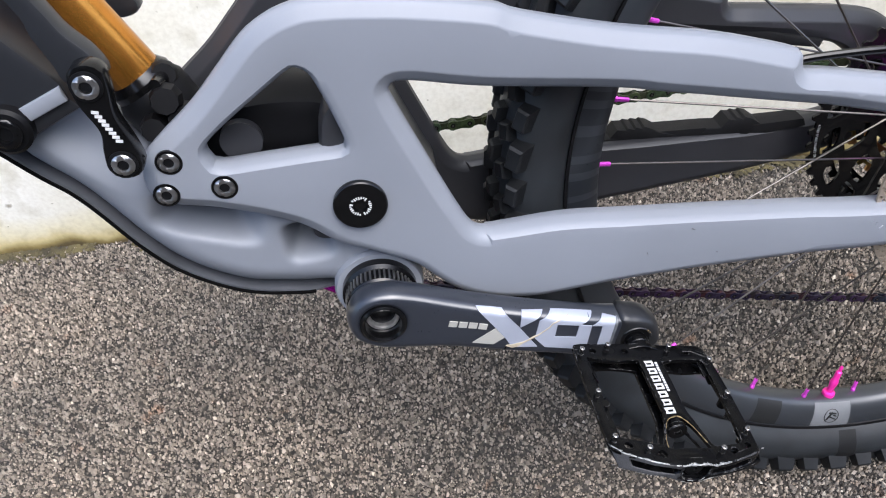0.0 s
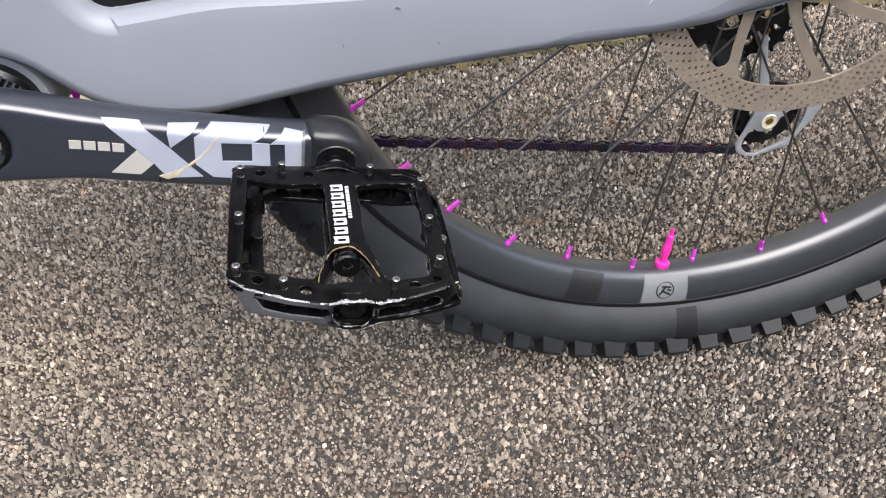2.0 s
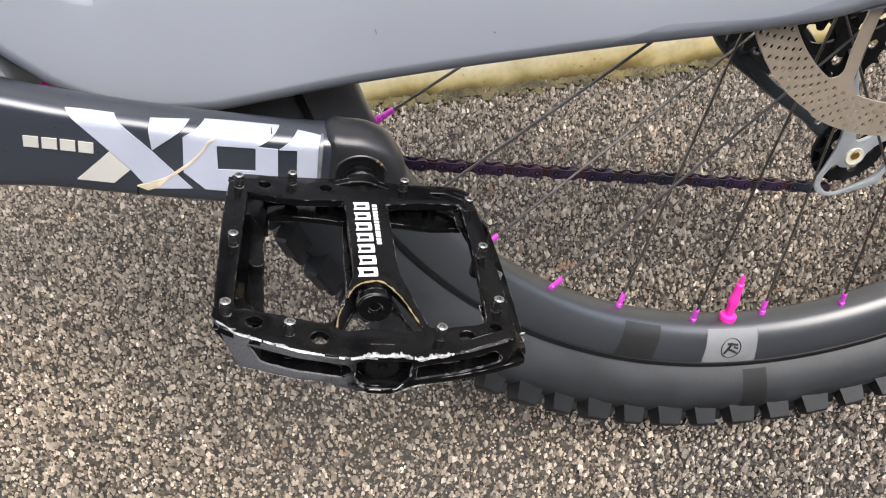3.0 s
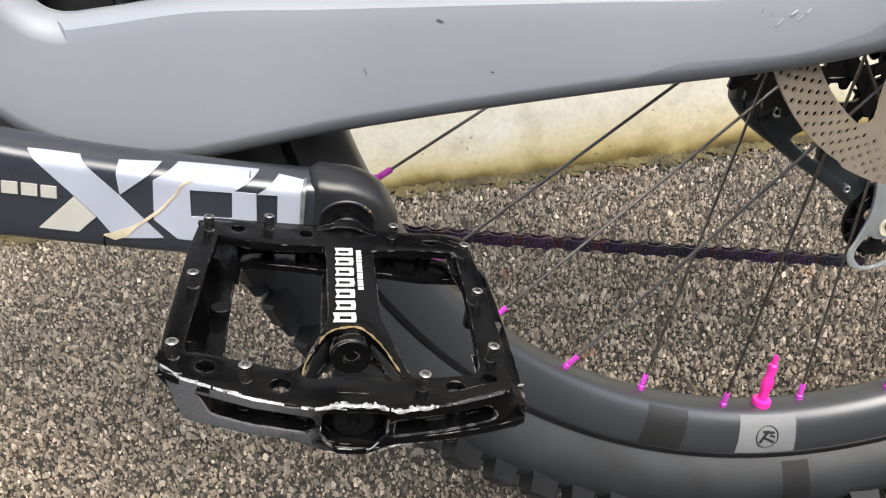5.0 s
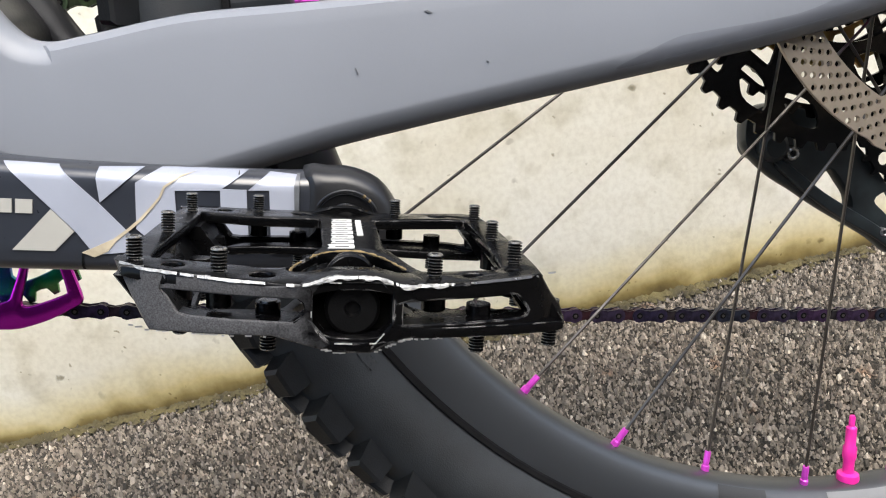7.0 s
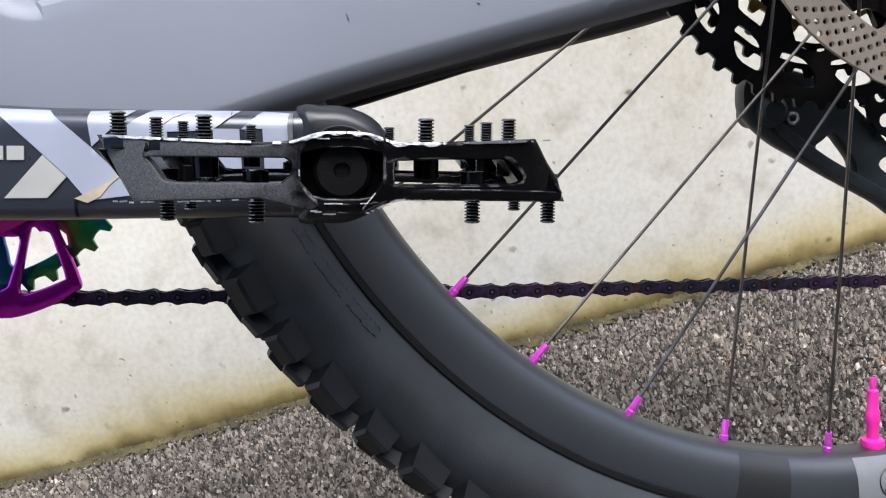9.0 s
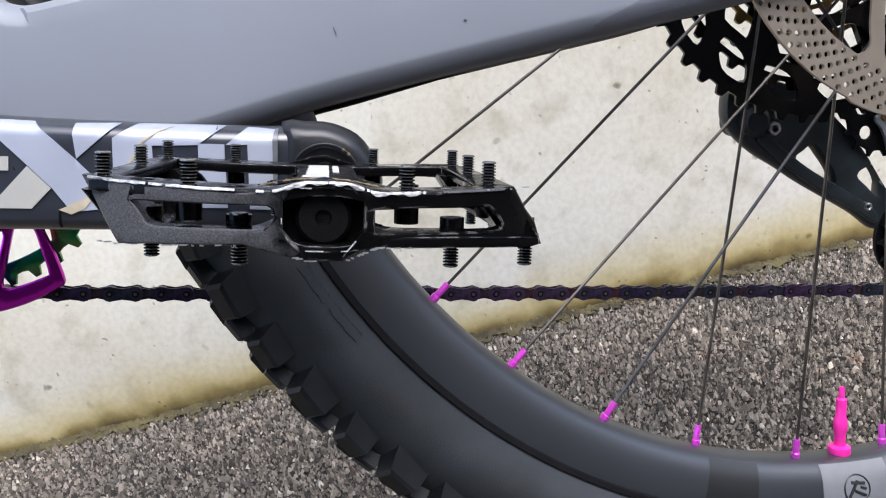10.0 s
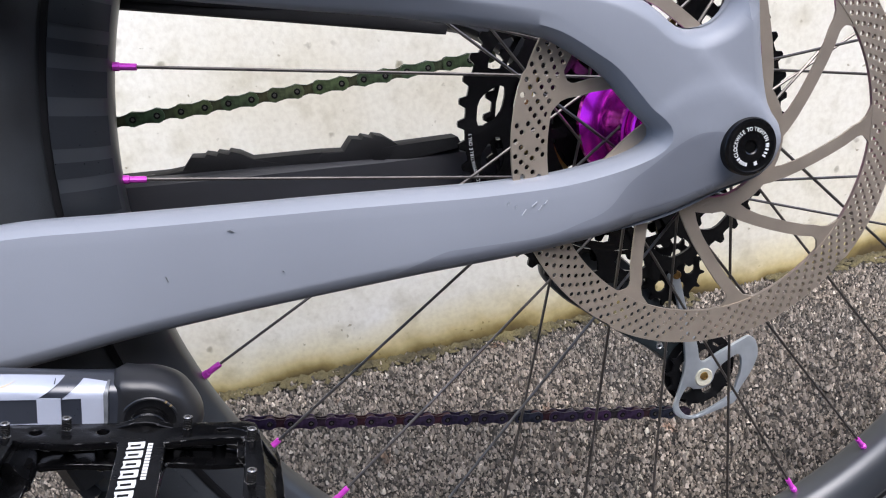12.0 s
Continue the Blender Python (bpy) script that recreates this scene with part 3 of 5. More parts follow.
ARM = [(-.060, .182), (-.045, .1955), (-.033, .2035), (-.016, .2095), (.0045, .2105), (.05, .2035), (.0967, .192), (.1146, .1835), (.1677, .1658), (.2264, .1508), (.2600, .1395), (.2755, .1335), (.2792, .1310), (.2802, .1270), (.2806, .1225), (.2826, .1195), (.2870, .1182),
       (.300, .1155), (.325, .1095), (.37, .0985), (.40, .089), (.4185, .0765), (.429, .0655), (.4375, .0625), (.4467, .0635), (.456, .0715), (.459, .086), (.462, .104), (.470, .106), (.4705, .086),
       (.4690, .069), (.4685, .044), (.4702, .0233), (.4755, .012), (.4765, .0035), (.473, -.006), (.4656, -.0122), (.444, -.0165), (.4181, -.0229), (.39, -.0252), (.3492, -.0267), (.3158, -.0264), (.2826, -.0257),
       (.2423, -.0250), (.2059, -.0246), (.1685, -.0246), (.128, -.0262), (.109, -.0263), (.0879, -.0228), (.066, -.0150), (.0497, -.0040), (.038, .0090), (.026, .0225), (.0018, .0375),
       (-.0189, .050), (-.0428, .0715), (-.0808, .0905), (-.108, .0995), (-.1182, .1050), (-.1230, .117), (-.119, .134), (-.1067, .1455), (-.0807, .164)]
ARM_HOLE = [(-.0165, .1745), (-.0215, .1735), (-.0400, .1628), (-.0600, .1508), (-.0768, .1392), (-.0806, .1335), (-.0792, .1262), (-.0745, .1222), (-.0480, .1212), (-.0180, .1202), (-.0035, .1196), (.0002, .1228), (-.0020, .1370), (-.0070, .1580), (-.0110, .1700)]
ARM_OPEN = [(.0338, .153), (.0349, .1431), (.0488, .1015), (.0617, .0646), (.070, .0455), (.079, .0390), (.095, .0380), (.1307, .0372), (.1727, .0315), (.2185, .0255), (.2663, .0195), (.3161, .013), (.3416, .0105),
            (.3675, .009), (.394, .0105), (.4095, .0140), (.4145, .0195), (.4066, .0307), (.3953, .0481), (.3862, .0572), (.3702, .0699), (.3514, .0773), (.3053, .0911), (.2605, .1025), (.1976, .119),
            (.1645, .128), (.0882, .1430), (.045, .1545)]


def arm_round(u):
    """Radius of the swingarm's edges: tight on the front plate, full on the stays."""
    return np.interp(u, [-.02, .04, .10, .40, .44], [.0078, .0090, .0098, .0105, .0085])


def edge_rise(u, v, d):
    """Height over the edge, 0 to 1: round on the lower stay, a flat bevel with a fold above it, tight round the front hole."""
    soft = dome(d, arm_round(u))
    s = np.clip(d / .0094, 0, 1)
    bevel = np.where(s < .20, .58 * dome(s, .20), .58 + .42 * (s - .20) / .80)
    k = np.clip((v - (.055 + .02 * np.clip(u / .3, 0, 1))) / .02, 0, 1)
    rise = soft * (1 - k) + bevel * k
    near = gap(np.stack([u, v], 1), [rounded(ARM_HOLE, .004)]) < d + 1e-5
    upper = (gap(np.stack([u, v], 1), [rounded(ARM_OPEN, .002)]) < d + 1e-5) & (u > .08)
    rise = np.where(upper, dome(d, .0052) * (1 - k) + bevel * k, rise)
    return np.where(near, dome(d, .0042), rise)


def dropout_folds(u, v):
    """Moulded steps of the outer face round the axle: a raised boss and a set-back upper strut."""
    def ease(t):
        t = np.clip(t, 0, 1)
        return t * t * (3 - 2 * t)
    strut = (u - .4323) * .795 + (v - .0536) * .607
    boss = np.hypot(u - .436, (v - .004) * 1.0) - .0305
    near = ease((u - .375) / .035)
    lean = near * .20 * np.clip(.012 - v, -.004, .03)
    return near * (.0014 * ease(strut / .007) + .0013 * ease(boss / .0065) * ease((v - .008) / .012)) + lean * ease((np.hypot(u - .4533, v - .0062) - .010) / .008)


FILM = [(.2840, -.0208), (.2957, -.0172), (.3081, -.0145), (.3185, -.0148), (.3527, -.0167), (.3718, -.0138), (.3857, -.0099), (.3975, -.0001), (.4085, .0060), (.4185, .0120), (.430, .0165), (.442, .0150), (.449, .009), (.449, .001), (.443, -.0105), (.4215, -.0170), (.3898, -.0203), (.3491, -.0212), (.3158, -.0212)]   # edge of the clear film on the stay


def arm_half(mirror):
    """One side of the swingarm: plate with pillowed faces, bent outwards to the axle."""
    sign = -1 if mirror else 1

    def sheet(face):
        def at(u, v, d):
            th = 0.0105 + 0.002 * np.clip((u - 0.05) / 0.1, 0, 1)
            crown = 0.0016 * dome(d, 0.03) - 0.0016
            y = frame_y(u) + th + face * th * edge_rise(u, v, d) + (crown * face if face < 0 else 0)
            return np.stack([u, sign * (y + (dropout_folds(u, v) if face < 0 else 0)), v], 1)
        return at

    return slab(rounded(ARM, 0.004), [rounded(ARM_HOLE, 0.004), rounded(ARM_OPEN, .002)], sheet(-1), sheet(1), 0.004, (0.0008, 0.0020, 0.0042, 0.0084, 0.0094, 0.0104), [] if mirror else [rounded(FILM, .0012)])


def arm_skin(points, lift=.0003, step=.005, taper=0):
    """A thin patch that lies on the left half's outer face."""
    loops = [rounded(ARM, 0.004), rounded(ARM_HOLE, 0.004), rounded(ARM_OPEN, .002)]

    def sheet(up):
        def at(u, v, d):
            e = gap(np.stack([u, v], 1), loops)
            th = 0.0105 + 0.002 * np.clip((u - 0.05) / 0.1, 0, 1)
            y = frame_y(u) + th - th * edge_rise(u, v, e) - (0.0016 * dome(e, 0.03) - 0.0016) + dropout_folds(u, v)
            return np.stack([u, y - (lift * (np.clip(d / taper, 0, 1) if taper else 1) if up else -.0012), v], 1)
        return at

    return slab(np.array(points, float), [], sheet(True), sheet(False), step)


def text_ring(body, centre, r, start, size, y, material, parent, inward=False, gapf=1.0):
    """Letters set on a circle in the bike's plane, read from its left side; start: degrees, clockwise from there."""
    lumps, a = [], start
    for ch in body:
        w = size * {'I': .30, ' ': .35, 'M': .85, 'W': 1.0}.get(ch, .66) * gapf
        if ch != ' ':
            cu = bpy.data.curves.new("letter", 'FONT')
            cu.body, cu.size, cu.align_x = ch, size, 'CENTER'
            ob = bpy.data.objects.new("letter", cu)
            me = bpy.data.meshes.new_from_object(ob)
            mid = radians(a - math.degrees(w / 2 / r))
            c, s_ = math.cos(mid), math.sin(mid)
            out = [(p.co.x, p.co.y) for p in me.vertices]
            v = [(centre[0] + (r + q) * c + .8 * p * s_, y, centre[1] + (r + q) * s_ - .8 * p * c) for p, q in out]
            lumps.append((v, [tuple(f.vertices) for f in me.polygons]))
            bpy.data.objects.remove(ob)
            bpy.data.curves.remove(cu)
            bpy.data.meshes.remove(me)
        a -= math.degrees(w / r)
    verts, faces = joined(*lumps)
    n = len(verts)
    both = verts + [(x, yy + .0004, z) for x, yy, z in verts]
    return part("lettering", (both, faces + [tuple(i + n for i in f)[::-1] for f in faces]), material, parent, sharp=0)


def bolt_head(x, z, y, r, ring="steel"):
    """A countersunk bolt with a hexagon socket: head and dark socket."""
    head = [(0.42 * r, y + 0.002), (0.42 * r, y - 0.0012), (0.55 * r, y - 0.0016), (0.80 * r, y - 0.0013), (.86 * r, y - 0.0002), (.86 * r, y + 0.003)]
    v, f = lathe(head, 30, (x, z))
    # milled notches round the head
    return [(p if k % 6 != 3 or (k // 6) % 5 else (p[0], p[1] + .0009, p[2])) for k, p in enumerate(v)], f


def build_swingarm():
    arm = part("swingarm", arm_half(False), "grey", bike, "satin grey carbon swingarm with scuffed clear film")
    arm.data.materials.append(M["film"])
    flat = np.array([(f.center.x, f.center.z) for f in arm.data.polygons])
    under = inside(flat, rounded(FILM, .0012))
    for f, ok in zip(arm.data.polygons, under):
        if ok and f.center.y < frame_y(f.center.x) + .006:
            f.material_index = 1
    # drive side half and yoke, much darker grey than the left half
    part("drive_side_stay", arm_half(True), "grey_dark", arm, "dark grey stay on the drive side")
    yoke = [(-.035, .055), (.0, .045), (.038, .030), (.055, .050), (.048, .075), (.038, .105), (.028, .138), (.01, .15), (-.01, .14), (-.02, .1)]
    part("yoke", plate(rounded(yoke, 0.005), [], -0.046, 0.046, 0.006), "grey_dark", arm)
    for x, z, r in ((-.1021, .1334, .0076), (-.1107, .1121, .0076), (-.0759, .1101, .0076)):
        part("pivot_bolt", bolt_head(x, z, -.0555, r), "steel", arm, "silver-rimmed hexagon socket bolt")
        part("bolt_socket", lathe([(0.0, -.0560), (0.0034, -.0560), (0.0034, -.053)], 6, (x, z)), "black_matt", arm)
        part("bolt_ring", lathe([(r + .0004, -.0545), (r + .0004, -.0562), (r * .86, -.0566), (r * .86, -.0545)], 30, (x, z)), "black", arm)
    # main pivot with its printed cap
    px_, pz = .0018, .0815
    part("pivot_cap", lathe([(0.0, -.0585), (.0045, -.0585), (.0045, -.0600), (.0165, -.0600), (.0172, -.0592), (.0172, -.054)], 40, (px_, pz)), "black", arm, "round black pivot cap")
    lumps = []
    for i in range(26):
        a = 2 * math.pi * i / 26
        if i % 9 == 4:
            continue
        m = Matrix.Translation((px_, 0, pz)) @ Matrix.Rotation(a, 4, 'Y')
        lumps.append(moved(block(-.00045, .00045, -.0603, -.0598, .0050 + .0004 * (i % 3), .0070, 0), m))
    part("pivot_print", joined(*lumps), "white", arm)
    # axle end with its printed ring
    ax, az_ = .4533, .0062
    part("axle_cap", lathe([(0.0, -.0881), (.0028, -.0881), (.0030, -.0890), (.0036, -.0894), (.0058, -.0891), (.0106, -.0891), (.0117, -.0896), (.0130, -.0893), (.0136, -.0884), (.0136, -.083)], 64, (ax, az_)), "black", arm, "black thru-axle head with white printed ring")
    part("axle_socket", lathe([(0.0, -.0884), (.0029, -.0884), (.0029, -.084)], 6, (ax, az_)), "pit", arm)
    text_ring("CLOCKWISE TO TIGHTEN", (ax, az_), .0074, 204, .0026, -.0896, "white", arm, gapf=.80)
    bars = []
    for a0 in (212, 222, 230, 238, 246, 278, 283, 318, 328, 340, 350, 357):
        m = Matrix.Translation((ax, 0, az_)) @ Matrix.Rotation(-radians(a0), 4, 'Y')
        bars.append(moved(block(.0075, .0091, -.0896, -.0890, -.0004, .0004, 0), m))
    part("axle_print", joined(*bars), "white", arm)
    # clear film on the stay, chips and scratches in the paint
    for (x0, z0), (x1, z1), w in (((.3448, -.0044), (.3472, -.0020), .0003), ((.3500, -.0012), (.3526, .0004), .0003), ((.3528, -.0034), (.3546, -.0018), .0003), ((.3560, -.0012), (.3575, .0002), .0004), ((.3392, .0016), (.3398, .0028), .0003), ((.3425, -.0005), (.3430, .0006), .0003)):
        part("paint_scratch", arm_skin([(x0, z0 - w / 2), (x1, z1 - w / 2), (x1, z1 + w / 2), (x0, z0 + w / 2)], .0008, .01), "scratch", arm)
    for (x0, z0), (x1, z1), w in (((.2168, .0170), (.2184, .0158), .0012), ((.1862, .0030), (.1866, .0005), .0003), ((.2350, -.0060), (.2354, -.0066), .0006)):
        part("paint_chip", arm_skin([(x0 - w / 2, z0), (x1 - w / 2, z1), (x1 + w / 2, z1), (x0 + w / 2, z0)], .00045, .01), "wrap", arm)
    return arm


arm = build_swingarm()


def build_main_frame():
    low = [(-.36, .37), (-.28, .262), (-.2009, .1450), (-.1726, .1080), (-.148, .0620), (-.1269, .0345), (-.0947, .0115), (-.060, .0010), (-.0276, -.006), (-.018, -.022), (0, -.030), (.020, -.024), (.031, -.004), (.034, .03)]
    top = [(.02, .085), (-.02, .115), (-.08, .122), (-.12, .128), (-.145, .150), (-.165, .185), (-.20, .240), (-.27, .335), (-.32, .40)]

    def sheet(face):
        def at(u, v, d):
            h = 0.0395 * dome(d, 0.028)
            a1, b1 = (u + .097) * .91 - (v - .0790) * .41, (u + .097) * .41 + (v - .0790) * .91
            dent = 0.032 * np.exp(-((a1 / .028)**4 + (b1 / .0125)**4)) + 0.038 * np.exp(-(((u + .0395) / .0125)**4 + ((v - .0475) / .0120)**4))
            return np.stack([u, face * h - face * dent, v], 1)
        return at

    f = part("main_frame", slab(rounded(low + top, 0.006), [], sheet(-1), sheet(1), 0.0020, (0.001, 0.004, 0.009)), "grey", bike, "satin grey carbon main frame")
    # rubber guard under the down tube
    edge = rounded([(-.30, .282), (-.2009, .1425), (-.1726, .1065), (-.148, .0600), (-.1269, .0325), (-.0947, .0095), (-.060, -.0010), (-.030, -.004)], 0.006, closed=False)
    t = np.gradient(edge, axis=0)
    nrm = np.stack([t[:, 1], -t[:, 0]], 1) / np.linalg.norm(t, axis=1)[:, None]
    taper = np.clip(np.minimum(np.arange(len(edge)), np.arange(len(edge))[::-1]) / 6, 0.15, 1)[:, None]
    ring = np.concatenate([edge - .004 * nrm * taper * -1 * -1, (edge + .0030 * nrm * taper)[::-1]])
    part("down_tube_guard", plate(ring, [], -.031, .031, .004, .01), "guard", f, "grey rubber down tube guard")
    part("guard_seam", rod([(a, -.0305, b) for a, b in edge[3:-3]], .0013, 6), "pit", f)
    part("bottom_bracket_shell", lathe([(.0190, -.044), (.030, -.044), (.0315, -.040), (.0315, .040), (.030, .044)], 48), "grey", f)
    return f


main = build_main_frame()


def build_links():
    a, b = (-.1215, .1950), (-.1201, .1470)
    body = [(-.1308, .1985), (-.1265, .2055), (-.1170, .2065), (-.1110, .2010), (-.1118, .1900), (-.1142, .1750), (-.1112, .1580), (-.1100, .1440), (-.1150, .1375), (-.1245, .1375), (-.1300, .1440), (-.1285, .1560), (-.1258, .1680), (-.1305, .1850)]
    lk = part("rocker_link", plate(rounded(body, .003), [], -.073, -.060, .002, .006), "black", bike, "black rocker link with white lettering bars")
    for (x, z), r in ((a, .0082), (b, .0078)):
        part("link_boss", lathe([(r + .0004, -.0715), (r + .0004, -.0742), (r * .84, -.0746), (r * .84, -.0725)], 30, (x, z)), "black_matt", lk)
        part("link_bolt", bolt_head(x, z, -.0740, r), "steel", lk, "bright hexagon socket bolt")
        part("bolt_socket", lathe([(0.0, -.0745), (.0034, -.0745), (.0034, -.071)], 6, (x, z)), "black_matt", lk)
    lumps = []
    for i in range(8):
        m = Matrix.Translation((-.1230 + .00085 * i, 0, .1800 - .0027 * i)) @ Matrix.Rotation(radians(18), 4, 'Y')
        lumps.append(moved(block(-.0019, .0019, -.0735, -.0728, -.0008, .0009, 0), m))
    part("link_print", joined(*lumps), "white", lk)
    # dark arms up to the shock's head
    strut = [(-.1270, .1880), (-.1150, .1925), (-.1180, .2058), (-.1275, .2202), (-.1340, .2365), (-.1620, .3000), (-.1780, .3000), (-.1480, .2387), (-.1445, .2199), (-.1400, .2030), (-.1380, .1930)]
    part("shock_yoke", plate(rounded(strut, .004), [], -.059, -.043, .003, .008), "yoke", lk, "dark grey shock yoke")
    part("shock_yoke", plate(rounded(strut, .004), [], .043, .059, .003, .008), "yoke", lk)
    # cheek of the frame beside the link, with its pale facet
    cheek = [(-.1400, .1731), (-.1432, .1790), (-.1429, .1887), (-.1520, .2030), (-.1625, .2195), (-.2150, .3000), (-.2600, .3000), (-.2200, .2000), (-.1936, .1547), (-.1830, .1562)]
    part("frame_cheek", plate(dense(cheek, .005), [], -.050, .050, .003, .01), "yoke", main, "dark grey cheek of the main frame")
    facet = [(-.1706, .1803), (-.1440, .1893), (-.1430, .1803), (-.1728, .1700)]
    part("facet", plate(dense(facet, .004), [], -.0530, -.0488, .0015, .01), "grey", main)
    part("lower_pivot", bolt_head(-.1802, .1706, -.0590, .0110), "black", main, "black pivot at the frame's side")
    part("pivot_housing", lathe([(.0, -.058), (.012, -.058), (.014, -.056), (.014, -.045)], 28, (-.1802, .1706)), "black_matt", main)


build_links()


def build_shock():
    p0, p1, p2 = Vector((-.1902, 0, .3330)), Vector((-.1180, 0, .1660)), Vector((-.0895, 0, .100))
    sh = part("rear_shock", rod([p0, p1], .0168, 40), "gold", bike, "gold-coated rear shock stanchion with black end")
    d = (p2 - p1).normalized()
    part("shock_collar", rod([p1 - d * .003, p1, p1 + d * .002, p1 + d * .006], [.0172, .0190, .0205, .0205], 32), "black", sh)
    part("shock_body", rod([p1 + d * .004, p1 + d * .012, p1 + d * .03, p1 + d * .055], [.0195, .0235, .0235, .018], 24), "black_matt", sh, "black shock body with adjusters")
    q = p1 + d * .012
    mount = [(-.100, .118), (-.093, .133), (-.075, .146), (-.045, .149), (-.010, .143), (.012, .128), (.010, .105), (-.05, .105)]
    part("shock_mount", plate(rounded(mount, .005), [], -.030, .030, .008, .01), "black_matt", sh, "black lower shock mount between the swingarm halves")
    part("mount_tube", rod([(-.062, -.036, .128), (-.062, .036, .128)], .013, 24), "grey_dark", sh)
    part("rebound_knob", rod([q + Vector((.012, -.012, .012)), q + Vector((.012, -.030, .016))], [.0045, .0035], 12), "black", sh)
    for dx, dy, dz, r, h in ((.014, -.024, .004, .010, .012), (.002, -.026, -.012, .009, .012), (.020, -.020, -.012, .011, .016), (.012, -.006, .012, .009, .006)):
        c = q + Vector((dx, dy, dz))
        part("adjuster", rod([c, c + Vector((.001, -.3 * h, .1 * h)), c + Vector((.002, -h, .3 * h))], [r, r, r * .8], 10), "black_matt", sh)
    part("reservoir_cap", rod([q + Vector((.018, -.016, -.016)), q + Vector((.022, -.036, -.018))], [.010, .008], 8), "silver", sh, "grey hose fitting")


build_shock()


def crank_frame():
    """Local u along the crank to the rear, v up across it, in the bike's plane."""
    a = radians(CRANK_TILT)
    return np.array([math.cos(a), -math.sin(a)]), np.array([math.sin(a), math.cos(a)])


CU, CV = crank_frame()


def on_crank(u, v, y):
    return np.stack([u * CU[0] + v * CV[0], y, u * CU[1] + v * CV[1]], -1)


def crank_y(u):
    """Outer face of the crank arm."""
    return np.interp(u, [-.03, 0.02, .06, .10, .14, .2], [-.0815, -.0820, -.0845, -.0885, -.0910, -.0915])


CRANK_OUT = [(.176, .0190), (.150, .0188), (.110, .0188), (.070, .0194), (.045, .0212), (.02, .0240), (0, .0245), (-.0175, .0172), (-.0245, 0), (-.0175, -.0172), (0, -.0245), (.02, -.0235), (.045, -.0205), (.070, -.0200), (.110, -.0192), (.150, -.0188), (.176, -.0188), (.189, -.0125), (.1945, 0), (.189, .0125)]


def crank_slab(outline, holes, thick, r, proud=0.0, step=.005):
    def sheet(face):
        def at(u, v, d):
            h = thick / 2
            y = crank_y(u) - proud + h + face * h * dome(d, r)
            return on_crank(u, v, y)
        return at
    return slab(outline, holes, sheet(-1), sheet(1), step, (r * .08, r * .3, r * .62, r))


def on_face(points, lift=0.0006, holes=()):
    """A thin printed shape that lies on the crank's outer face and follows its rounding."""
    loop = [rounded(CRANK_OUT, .004)]

    def sheet(up):
        def at(u, v, d):
            e = gap(np.stack([u, v], 1), loop)
            return on_crank(u, v, crank_y(u) + .0105 - .0105 * dome(e, .0052) - (lift if up else -.0012))
        return at

    return slab(dense(points, .0015), [dense(h, .0015) for h in holes], sheet(True), sheet(False), .0018)


